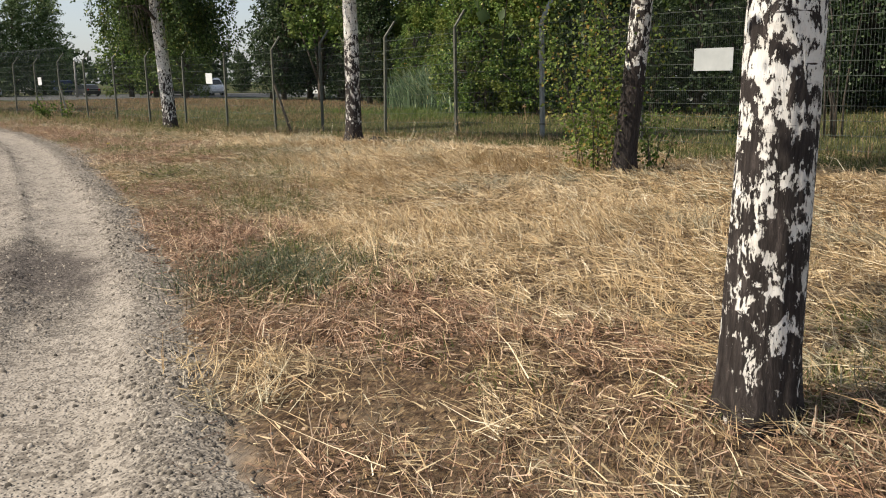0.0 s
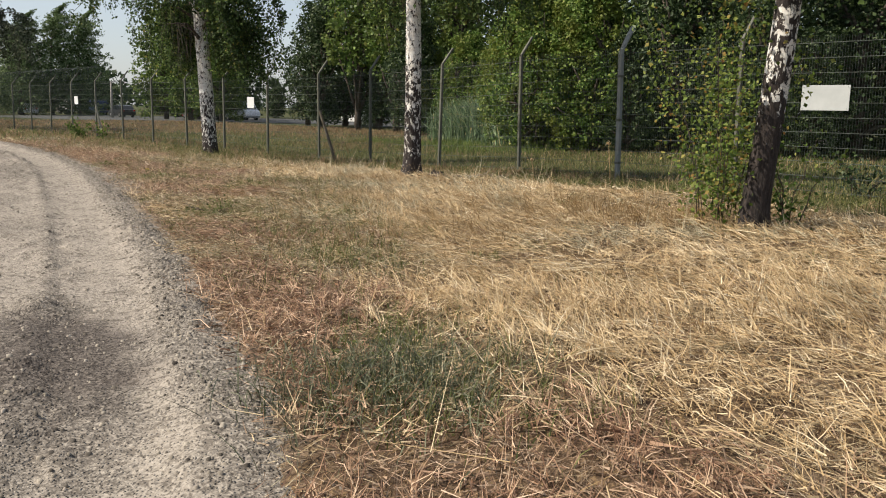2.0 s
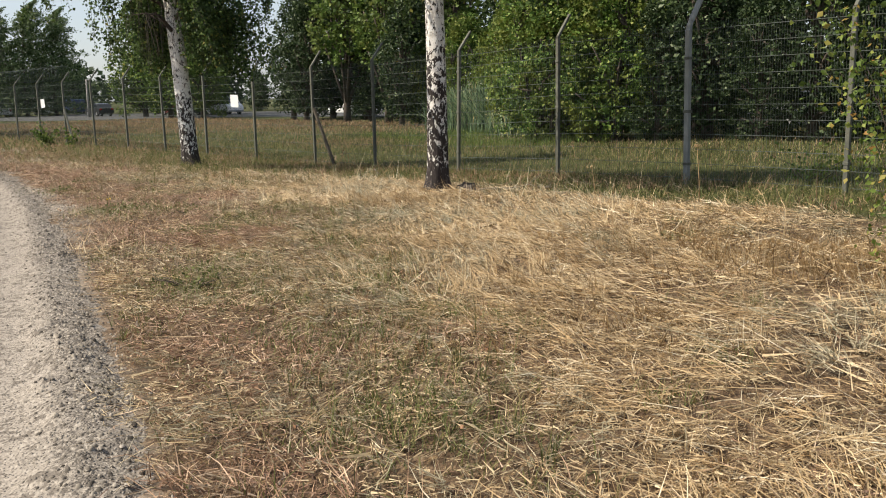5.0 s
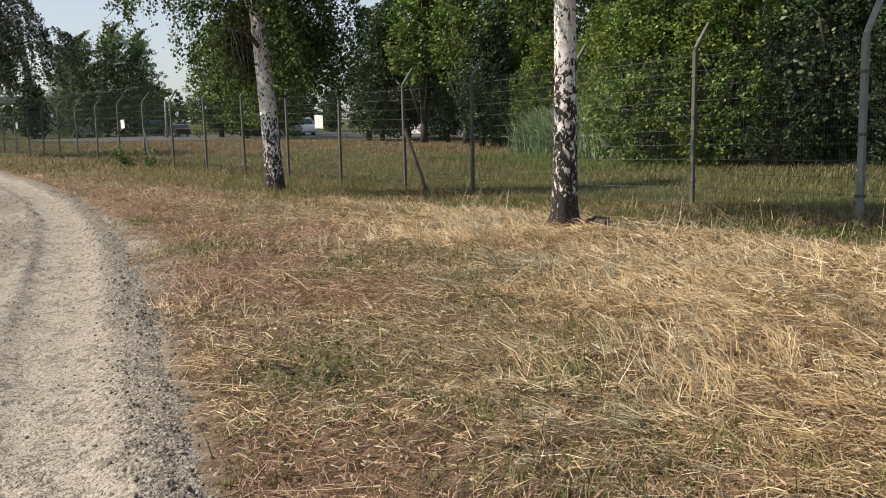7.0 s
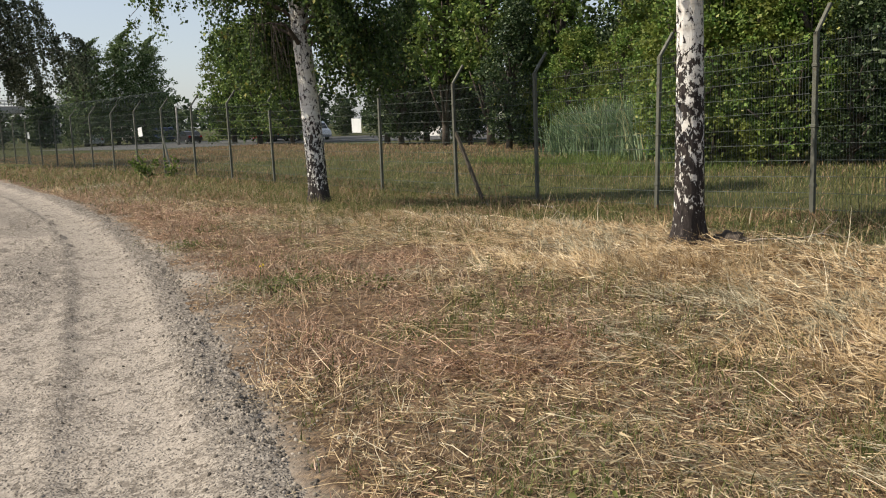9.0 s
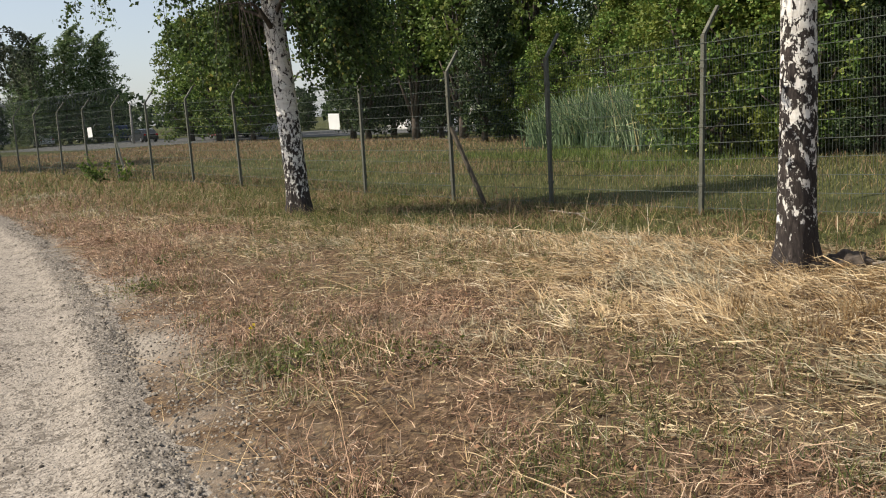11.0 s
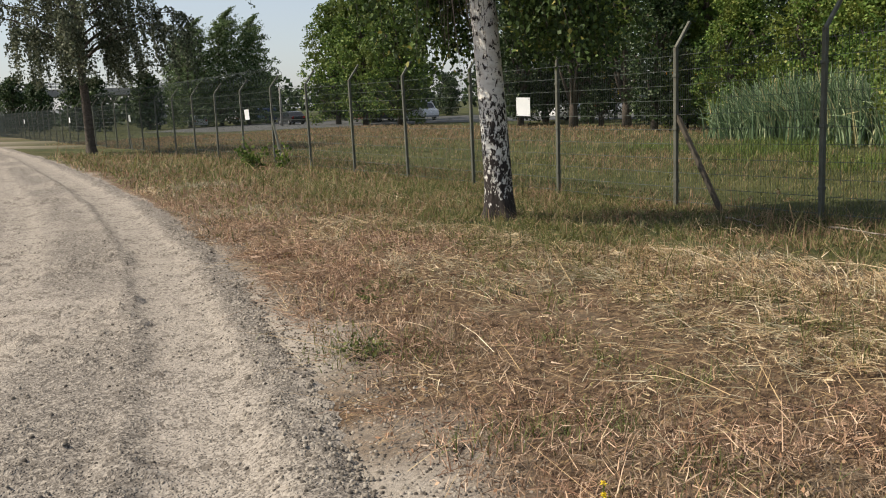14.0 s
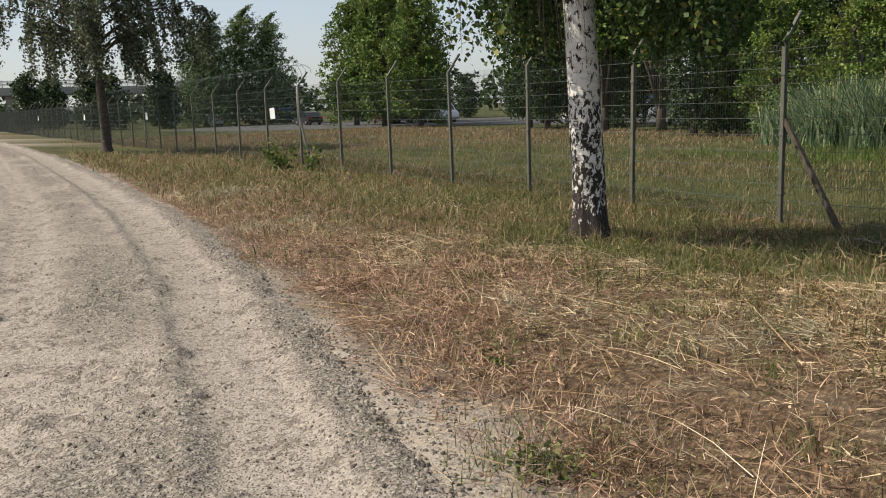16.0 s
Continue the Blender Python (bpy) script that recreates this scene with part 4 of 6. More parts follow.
def poplar(height, radius, leaf, n, seed):
    """A narrow poplar whose top the wind bends to one side."""
    g = np.random.default_rng(seed)
    root = new("poplar_tree")
    bm = bmesh.new()
    tube(bm, [(0, 0, -0.2), (0, 0, height * 0.3), (0.2, 0, height * 0.6), (0.9, 0, height * 0.95)], [0.3, 0.24, 0.14, 0.03], 8)
    part("trunk", bm, MATS["twig"], root, smooth=True)
    spots = []
    for k in range(24):
        f = k / 23
        z = height * (0.06 + 0.90 * f)
        w = radius * (1 - f) ** 0.5 * (0.7 + 0.5 * g.random()) * min(1.0, 0.7 + 1.5 * f)
        a = k * 2.4
        c = (0.45 * w * math.cos(a) + 1.3 * f * f, 0.45 * w * math.sin(a), z)
        c2 = clumps(max(3, n // 24 // 12), 12, c, (w * 0.62, w * 0.62, height * 0.07), 0.4, 0.2, 0.6, seed * 17 + k)
        c2[:, 0] += 0.55 * (c2[:, 2] - z) + 0.5 * np.abs(c2[:, 2] - z)
        spots.append(c2)
        if k % 3 == 0:
            bm = bmesh.new()
            tube(bm, [(1.0 * f * f, 0, z - 1.0), c], [0.05, 0.015], 5)
            part("limb", bm, MATS["twig"], root)
    leaf_mesh("crown", np.concatenate(spots), leaf, MATS["poplar_leaf"], root, 0.0, 0.5)
    return tagged(root, "tall narrow poplar bent by the wind", "poplar tree", "far poplars")


birch((4.17, 5.80), 11.0, 0.140, (0.012, 0.02), (0.0, 0.0), "bark_old", 2.5, 2.6, 32000, 11, 0.13, 0.10, 0.075, rows=0.02, sides=72, boughs=((3.05, 1.05, 2.6, 1.65), (2.7, 1.5, 2.9, 2.1)), label="old birch trunk with peeling white bark and black furrows")
birch((2.36, 13.80), 10.0, 0.150, (0.075, 0.02), (0.03, 0.0), "bark_black", 2.7, 2.2, 36000, 12, 0.09, 0.25, 0.075, label="leaning birch with nearly black lower trunk")
birch((-4.25, 19.30), 11.0, 0.172, (-0.004, 0.0), (0.02, 0.0), "bark_dark", 3.1, 2.0, 50000, 13, 0.09, 0.50, bare=0.4, label="birch with dark fissured base in dry grass")
birch((-12.36, 23.55), 11.0, 0.200, (-0.052, -0.02), (0.02, 0.0), "bark", 2.3, 1.7, 85000, 14, 0.10, 0.38, bare=0.55, taper=0.035, boughs=((3.59, 3.3, 4.6, 3.3), (3.75, 2.6, 5.0, 4.0), (0.45, 2.3, 4.6, 3.5)), label="white birch with black diamond marks low on the trunk")
birch((-44.5, 39.6), 13.0, 0.24, (-0.02, 0.0), (0.03, 0.0), "twig", 3.6, 6.2, 46000, 15, 0.08, 0.3, 0.14, sides=20, rows=0.12, leaves_of="grey_leaf", label="large drooping birch beside the track")

# ---- behind the fence ----


def place_copies(source, spots):
    """Sets a thing at the first spot and copies of it at the rest: x, y, yaw, scale."""
    for k, (x, y, yaw, s) in enumerate(spots):
        m = pose(x, y, float(ground_z(np.array([x]), np.array([y]))[0]), 0, 0, yaw) @ Matrix.Diagonal((s, s, s, 1))
        if k:
            copy_thing(source, m)
        else:
            first = m
    source.matrix_basis = first


shrub = broad_tree("tall_shrub", 7.0, 0.0, 2.6, 0.135, 24000, "leaf", stems=4, seed=3, lumps=30, label="dense bright green leafy shrub behind the fence", category="shrub")
place_copies(shrub, [(-6.9, 36.2, 0, 1.0), (-4.6, 35.4, 130, 0.95), (-5.8, 37.6, 75, 1.1), (-6.4, 44.5, 220, 1.05), (-12.4, 51.0, 10, 1.1), (-16.5, 54.0, 300, 0.95), (-9.6, 47.6, 90, 1.15), (-19.7, 56.2, 70, 0.85)])
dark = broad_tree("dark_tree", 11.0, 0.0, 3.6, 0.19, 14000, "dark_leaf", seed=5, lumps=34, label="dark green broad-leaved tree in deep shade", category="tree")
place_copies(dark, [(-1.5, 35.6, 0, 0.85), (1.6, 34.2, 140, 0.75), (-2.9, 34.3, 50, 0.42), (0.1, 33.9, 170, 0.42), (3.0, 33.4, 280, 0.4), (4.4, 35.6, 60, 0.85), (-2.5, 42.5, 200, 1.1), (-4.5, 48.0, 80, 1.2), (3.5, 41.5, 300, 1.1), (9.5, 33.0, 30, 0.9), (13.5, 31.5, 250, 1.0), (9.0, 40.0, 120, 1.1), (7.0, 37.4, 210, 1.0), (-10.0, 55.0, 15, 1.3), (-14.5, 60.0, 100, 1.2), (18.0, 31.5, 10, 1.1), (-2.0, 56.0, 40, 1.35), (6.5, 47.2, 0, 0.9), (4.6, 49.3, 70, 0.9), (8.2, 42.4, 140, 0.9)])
weeper = broad_tree("weeping_tree", 10.5, 0.3, 2.8, 0.21, 12000, "dark_leaf", seed=8, lumps=32, lean=0.10, label="dark windblown tree with drooping foliage", category="tree")
place_copies(weeper, [(-34.5, 66.5, 0, 1.05), (-37.2, 69.0, 60, 1.1), (-36.0, 73.5, 200, 1.2), (-33.0, 74.5, 100, 1.1), (-20.9, 54.7, 30, 0.85), (-27.1, 63.0, 250, 0.8)])
high = broad_tree("high_tree", 13.0, 3.8, 3.2, 0.30, 6500, "tree_leaf", seed=18, lumps=28, label="tall tree with bare dark trunk and high dark crown", category="tree")
place_copies(high, [(-28.5, 62.0, 0, 1.0), (-24.5, 60.5, 90, 1.0), (-30.0, 68.0, 200, 1.05), (-20.5, 62.5, 40, 1.1), (-24.0, 70.0, 300, 1.1), (-16.0, 66.0, 120, 1.1)])
green = broad_tree("green_tree", 14.0, 0.6, 4.6, 0.29, 16000, "tree_leaf", seed=9, lumps=34, label="tall green tree in full leaf", category="tree")
place_copies(green, [(-51.0, 75.2, 0, 0.85), (-57.0, 78.0, 120, 0.95), (-64.0, 82.5, 230, 0.95), (-62.0, 86.0, 60, 1.0), (-66.0, 92.0, 20, 1.0)])
dim = broad_tree("far_tree", 10.0, 0.2, 3.9, 0.5, 3600, "dark_leaf", seed=10, lumps=24, label="far dark green tree beyond the car park", category="tree")
place_copies(dim, [(-93.9, 82.7, 0, 0.75), (-100.0, 80.0, 80, 0.7), (-107.0, 82.0, 10, 0.75), (-118.0, 80.0, 160, 0.8), (-128.0, 90.0, 210, 0.8), (-96.0, 104.0, 40, 0.8), (-84.0, 108.0, 300, 0.9), (-72.0, 108.0, 20, 1.0), (-62.0, 112.0, 50, 0.6), (-52.0, 116.0, 70, 0.6), (-34.0, 116.0, 200, 1.3), (-18.0, 110.0, 170, 1.3), (-2.0, 104.0, 30, 1.3), (-138.0, 96.0, 30, 0.8), (-76.0, 99.0, 130, 0.6), (-84.0, 118.0, 10, 0.6), (-92.0, 114.0, 60, 0.55), (-100.0, 110.0, 200, 0.6), (-106.0, 102.0, 90, 0.5), (-76.0, 122.0, 270, 0.65), (-66.0, 122.0, 30, 0.7), (-70.0, 114.0, 160, 0.5), (-112.0, 96.0, 300, 0.55), (-44.0, 108.0, 20, 0.8)])
pop = poplar(16.0, 5.6, 0.34, 20000, 4)
place_copies(pop, [(-91.2, 86.8, 60, 0.80), (-90.1, 90.9, 50, 0.88), (-88.4, 94.0, 80, 0.84), (-94.5, 90.0, 200, 0.72)])
gold = broad_tree("yellow_tree", 6.0, 1.4, 2.2, 0.2, 2500, "yellow_leaf", seed=12, lumps=14, label="small tree with yellow autumn leaves", category="tree")
place_copies(gold, [(-38.5, 92.0, 0, 1.1)])

# ---- vehicles beyond the meadow ----


def wheel(parent, x, y, r):
    root = new("wheel")
    root.parent = parent
    root.matrix_basis = pose(x, y, r)
    for name, rad, wide, mat in (("tyre", r, 0.21, "rubber"), ("rim", r * 0.62, 0.225, "alloy")):
        bm = bmesh.new()
        bmesh.ops.create_cone(bm, cap_ends=True, segments=18, radius1=rad, radius2=rad, depth=wide, matrix=Matrix.Rotation(radians(90), 4, "X"))
        bmesh.ops.bevel(bm, geom=[e for e in bm.edges if len(e.link_faces) == 2 and e.calc_face_angle(0) > 1.0], offset=0.02, segments=2, affect="EDGES")
        part(name, bm, MATS[mat], root)


def shell(bm, profile, half, tuck_from, tuck):
    """A body from a side outline, drawn in above a height."""
    sides = []
    for s in (-1, 1):
        row = []
        for x, z in profile:
            k = 1 - tuck * max(0.0, z - tuck_from)
            row.append(bm.verts.new((x, s * half * k, z)))
        sides.append(row)
    n = len(profile)
    for i in range(n):
        j = (i + 1) % n
        bm.faces.new((sides[0][i], sides[0][j], sides[1][j], sides[1][i]))
    bm.faces.new(sides[0][::-1])
    bm.faces.new(sides[1])
    bmesh.ops.recalc_face_normals(bm, faces=bm.faces)
    bmesh.ops.bevel(bm, geom=list(bm.edges), offset=0.035, segments=2, affect="EDGES")


def glass_strip(parent, pts, name="window"):
    bm = bmesh.new()
    vs = [bm.verts.new(p) for p in pts]
    f = bm.faces.new(vs)
    ext = bmesh.ops.extrude_face_region(bm, geom=[f])
    f.normal_update()
    bmesh.ops.translate(bm, verts=[v for v in ext["geom"] if isinstance(v, bmesh.types.BMVert)], vec=f.normal * 0.012)
    part(name, bm, MATS["glass"], parent)


def vehicle(name, paint, kind, at, yaw, label, category):
    root = new(name)
    z0 = float(ground_z(np.array([at[0]]), np.array([at[1]]))[0])
    root.matrix_basis = pose(at[0], at[1], z0 + 0.015, 0, 0, yaw)
    if kind == "car":
        prof = [(-2.1, 0.30), (-2.15, 0.62), (-2.05, 0.92), (-1.75, 0.98), (-1.25, 1.42), (-0.2, 1.50), (0.45, 1.40), (1.05, 0.96), (1.95, 0.80), (2.15, 0.58), (2.12, 0.30)]
        half, belt, roof, r = 0.88, 0.98, 1.38, 0.32
        side = [(-1.50, belt), (-1.14, roof), (-0.20, roof + 0.04), (0.36, roof - 0.04), (0.86, belt)]
        front, axles = ((0.52, 1.36), (1.02, 0.99)), (-1.32, 1.35)
    elif kind == "van":
        prof = [(-2.4, 0.35), (-2.45, 1.0), (-2.35, 1.95), (-2.1, 2.05), (0.9, 2.05), (1.25, 1.9), (1.85, 1.25), (2.35, 1.05), (2.45, 0.7), (2.42, 0.35)]
        half, belt, roof, r = 0.95, 1.22, 1.82, 0.34
        side = [(-2.1, belt), (-2.05, roof), (1.05, roof), (1.22, roof - 0.08), (1.66, belt)]
        front, axles = ((1.32, 1.83), (1.82, 1.28)), (-1.5, 1.55)
    else:
        prof = [(-3.4, 0.75), (-3.4, 1.15), (0.55, 1.15), (0.60, 2.55), (0.95, 2.75), (1.75, 2.70), (2.05, 1.7), (2.75, 1.5), (2.95, 0.95), (2.9, 0.55), (0.4, 0.55)]
        half, belt, roof, r = 1.1, 1.72, 2.42, 0.48
        side = [(0.8, belt), (0.8, roof), (1.6, roof), (1.82, belt)]
        front, axles = ((1.80, 2.55), (2.06, 1.75)), (-2.3, 2.0)
    bm = bmesh.new()
    shell(bm, prof, half, 0.9, 0.16 if kind == "car" else 0.07)
    part("body", bm, MATS[paint], root, smooth=False)
    tuck = 0.16 if kind == "car" else 0.07
    for s in (-1, 1):
        pts = [(x, s * (half * (1 - tuck * max(0, z - 0.9)) + 0.004), z) for x, z in side]
        glass_strip(root, pts if s < 0 else pts[::-1])
        for ax in axles:
            wheel(root, ax, s * (half - 0.1), r)
    (xa, za), (xb, zb) = front
    w0, w1 = half * 0.78, half * 0.84
    glass_strip(root, [(xb + 0.03, -w1, zb), (xb + 0.03, w1, zb), (xa + 0.03, w0, za), (xa + 0.03, -w0, za)], "windscreen")
    nose, tail = max(p[0] for p in prof), min(p[0] for p in prof)
    hz = 0.70 if kind != "truck" else 0.95
    for s in (-1, 1):
        bm = bmesh.new()
        box(bm, (0.10, 0.34, 0.15), (nose - 0.06, s * (half - 0.28), hz), bevel=0.02)
        part("headlight", bm, MATS["lamp_glass"], root, "clear headlight")
        bm = bmesh.new()
        box(bm, (0.06, 0.24, 0.22), (tail + 0.01, s * (half - 0.2), hz + 0.12), bevel=0.015)
        part("tail_light", bm, MATS["tail_glass"], root, "red tail light")
    bm = bmesh.new()
    box(bm, (0.14, half * 1.9, 0.2), (nose - 0.02, 0, 0.44), bevel=0.03)
    part("bumper", bm, MATS["grey"], root)
    if kind == "truck":
        bm = bmesh.new()
        box(bm, (3.9, 2.3, 2.0), (-1.45, 0, 2.18), bevel=0.03)
        part("cargo_box", bm, MATS["white"], root)
    return tagged(root, label, category)


vehicle("parked_car", "white", "car", (-36.9, 90.9), 25, "white hatchback parked beyond the meadow", "car")
vehicle("parked_car", "white", "car", (-40.9, 92.4), 205, "white saloon parked under the trees", "car")
vehicle("parked_car", "silver", "car", (-67.8, 94.2), 160, "silver saloon parked beyond the fence", "car")
vehicle("parked_van", "white", "van", (-58.0, 88.5), 335, "white van parked in the lot", "van")
vehicle("parked_car", "black", "car", (-62.5, 87.5), 155, "black hatchback parked beside a van", "car")
vehicle("parked_van", "white", "van", (-95.0, 98.5), 150, "white van parked near the fence", "van")
vehicle("parked_car", "black", "car", (-75.4, 87.8), 155, "black car parked in the lot", "car")
vehicle("parked_van", "blue", "van", (-93.0, 101.5), 155, "dark blue van parked far off", "van")
vehicle("parked_van", "blue", "van", (-38.1, 98.5), 155, "blue van on the far road", "van")
vehicle("box_truck", "white", "truck", (-27.5, 72.5), 300, "white truck with pale cargo box", "truck")
vehicle("parked_car", "white", "car", (-92.0, 88.5), 150, "small white car parked far off", "car")
vehicle("parked_car", "silver", "car", (-60.5, 90.5), 155, "silver car parked under green trees", "car")
vehicle("parked_van", "white", "van", (-36.3, 77.4), 330, "white van seen between dark trunks", "van")
vehicle("parked_car", "white", "car", (1.8, 39.0), 170, "white car half hidden by shade trees", "car")
vehicle("parked_car", "red", "car", (-66.2, 90.2), 150, "dark red car parked in the lot", "car")


def build_lot():
    bm = bmesh.new()
    pts = [(-10, 82), (-28, 75), (-50, 80), (-66, 69), (-84, 73), (-92, 100), (-58, 110), (-28, 112), (-6, 100)]
    vs = [bm.verts.new((x, y, float(ground_z(np.array([x]), np.array([y]))[0]) + 0.012)) for x, y in pts]
    bm.faces.new(vs)
    tagged(part("car_park", bm, MATS["asphalt"]), "grey asphalt car park beyond the meadow", "car park", kind="structure")
    # low building behind the trees
    root = new("kiosk_building")
    root.matrix_basis = pose(-36.0, 106, -0.42, 0, 0, 150)
    bm = bmesh.new()
    box(bm, (14, 5, 3.4), (0, 0, 1.7))
    part("wall", bm, MATS["plaster"], root)
    bm = bmesh.new()
    box(bm, (14.6, 5.6, 0.5), (0, 0, 3.65), bevel=0.05)
    part("roof", bm, MATS["orange"], root, "orange fascia round the flat roof")
    for k in range(5):
        for s in (-1, 1):
            bm = bmesh.new()
            box(bm, (1.6, 0.08, 1.4), (-5.4 + 2.7 * k, s * 2.51, 1.7), bevel=0.02)
            part("window", bm, MATS["glass"], root)
    tagged(root, "low pale building with orange roof edge", "building")
    # overpass far along the track
    root = new("overpass")
    root.matrix_basis = pose(-146, 94, 0, 0, 0, 62)
    bm = bmesh.new()
    box(bm, (90, 7, 1.3), (0, 0, 5.6), bevel=0.08)
    part("deck", bm, MATS["concrete"], root)
    for k in range(7):
        bm = bmesh.new()
        box(bm, (1.2, 5.5, 6.2), (-39 + 13 * k, 0, 2.0), bevel=0.06)
        part("pier", bm, MATS["concrete"], root)
    for s in (-1, 1):
        for zz in (6.75, 7.25):
            bm = bmesh.new()
            tube(bm, [(-45, s * 3.3, zz), (45, s * 3.3, zz)], 0.06, 6)
            part("rail", bm, MATS["grey"], root)
        for k in range(46):
            bm = bmesh.new()
            box(bm, (0.1, 0.1, 1.2), (-45 + 2 * k, s * 3.3, 6.75))
            part("baluster", bm, MATS["grey"], root)
    tagged(root, "far grey concrete overpass with metal railing", "bridge")
    # street lamp masts in the lot
    for x, y, h in ((-52.0, 97.0, 7.5), (-31.5, 76.5, 4.2), (-72.2, 82.8, 4.2)):
        root = new("street_lamp")
        root.matrix_basis = pose(x, y, -0.38)
        bm = bmesh.new()
        tube(bm, [(0, 0, -0.2), (0, 0, h * 0.5), (0, 0, h)], [0.16, 0.13, 0.09], 10)
        part("pole", bm, MATS["concrete"], root, smooth=True)
        bm = bmesh.new()
        box(bm, (0.7, 0.22, 0.12), (0.4, 0, h), bevel=0.03)
        part("lamp_head", bm, MATS["grey"], root)
        tagged(root, "pale concrete lamp mast in the car park", "street lamp", "lamp masts")


build_lot()


def far_woods():
    g = np.random.default_rng(77)
    c = []
    for k in range(300):
        a = g.uniform(0, 2 * math.pi)
        r = g.uniform(150, 240)
        h = g.uniform(5, 11)
        x, y = -20 + r * math.cos(a), 40 + r * math.sin(a)
        if abs(math.degrees(math.atan2(y - 14, x + 8)) - 150) < 8:
            h *= 0.45
        c.append(clumps(20, 9, (x, y, h * 0.5), (6, 6, h * 0.55), 0.5, 0.9, 0.4, k))
    ob = leaf_mesh("far_woods", np.concatenate(c), 1.5, MATS["dark_leaf"], None, 0.0, 0.8)
    tagged(ob, "distant dark green woods", "woods", kind="stuff")


far_woods()

# ---- plants by the fence and the stems ----


def sprouts(name, at, stems, height, spread, leaf, per, material, seed, label, category="shrub", low=0.05, bark="twig", thick=0.009):
    """Several thin upright shoots with leaves along them."""
    g = np.random.default_rng(seed)
    root = new(name)
    root.matrix_basis = pose(at[0], at[1], float(ground_z(np.array([at[0]]), np.array([at[1]]))[0]))
    spots = []
    for k in range(stems):
        a, h = g.uniform(0, 6.28), height * g.uniform(0.55, 1.0)
        b = g.uniform(0.0, 0.25, 1)[0] * spread
        pts = []
        for i in range(6):
            u = i / 5
            pts.append((b * math.cos(a) + spread * u * u * math.cos(a) * 0.8 + g.normal(0, 0.02), b * math.sin(a) + spread * u * u * math.sin(a) * 0.8 + g.normal(0, 0.02), -0.05 + h * u))
        bm = bmesh.new()
        tube(bm, pts, [thick * (1 - 0.8 * i / 5) for i in range(6)], 5)
        part("stem", bm, MATS[bark], root, smooth=True)
        u = g.uniform(low, 1.0, per) * 5
        i = np.minimum(4, u.astype(int))
        arr = np.array(pts)
        q = arr[i] + (arr[i + 1] - arr[i]) * (u - i)[:, None]
        spots.append(q + g.normal(0, 0.10 * spread + 0.04, (per, 3)))
    leaf_mesh("foliage", np.concatenate(spots), leaf, MATS[material], root, 0.3, 0.75)
    return tagged(root, label, category)


sprouts("sucker_shrub", (2.02, 13.85), 14, 3.0, 0.95, 0.055, 240, "sucker_leaf", 5, "leafy green suckers growing beside the dark birch trunk", low=0.1, thick=0.006)
sprouts("sucker_shrub", (2.72, 14.1), 6, 1.3, 0.5, 0.06, 60, "leaf", 6, "low leafy suckers behind the dark birch trunk")
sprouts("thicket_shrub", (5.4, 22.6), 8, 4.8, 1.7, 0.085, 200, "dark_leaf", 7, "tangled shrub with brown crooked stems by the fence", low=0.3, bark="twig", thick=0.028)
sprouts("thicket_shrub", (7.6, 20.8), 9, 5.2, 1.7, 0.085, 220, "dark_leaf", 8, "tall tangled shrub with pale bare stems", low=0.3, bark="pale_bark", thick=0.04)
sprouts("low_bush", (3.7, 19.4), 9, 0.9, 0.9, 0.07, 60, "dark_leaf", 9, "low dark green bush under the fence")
sprouts("low_bush", (1.3, 21.8), 8, 0.7, 0.9, 0.07, 50, "leaf", 10, "low straggling green bush at the fence foot")
sprouts("burdock_plant", (-26.3, 32.6), 13, 1.0, 0.5, 0.15, 22, "lush", 11, "broad-leaved green weed on the verge", "weed")
sprouts("burdock_plant", (-25.3, 32.7), 8, 0.8, 0.35, 0.13, 16, "lush", 12, "small broad-leaved green weed on the verge", "weed")
for k, (x, y, h, r) in enumerate(((-6.80, 15.28, 0.16, 0.32), (-6.95, 15.03, 0.13, 0.22), (-6.18, 15.49, 0.13, 0.2), (-9.56, 16.83, 0.12, 0.16), (-9.63, 16.90, 0.12, 0.14), (-10.49, 18.01, 0.10, 0.16), (-3.24, 11.8, 0.22, 0.36), (1.15, 7.5, 0.16, 0.4), (-7.1, 15.5, 0.1, 0.2))):
    sprouts("weed_clump", (x, y), 12, h * 0.9, r * 0.85, 0.03, 15, "herb", 30 + k, "low green leafy weed in dry grass", "weed")


def dry_stalk(at, height, lean, seed):
    g = np.random.default_rng(seed)
    root = new("dry_stalk")
    root.matrix_basis = pose(at[0], at[1], float(ground_z(np.array([at[0]]), np.array([at[1]]))[0]))
    bm = bmesh.new()
    tube(bm, [(0, 0, -0.05), (lean * 0.3, 0.01, height * 0.4), (lean, 0, height)], [0.006, 0.005, 0.003], 6)
    part("stem", bm, MATS["straw"], root, smooth=True)
    c = np.array((lean, 0, height)) + g.normal(0, 0.02, (16, 3))
    tagged(leaf_mesh("seed_head", c, 0.05, MATS["straw"], root, 0.3, 0.5), kind="stuff")
    tagged(root, "single dry upright weed stalk", "stalk", "dry stalks")


for k, (x, y, h, lean) in enumerate(((-0.1, 18.2, 0.78, -0.06), (-1.6, 18.8, 0.45, -0.06), (-8.9, 24.6, 0.5, 0.1), (-8.5, 24.2, 0.45, -0.1), (-9.3, 25.0, 0.4, 0.05))):
    dry_stalk((x, y), h, lean, k)


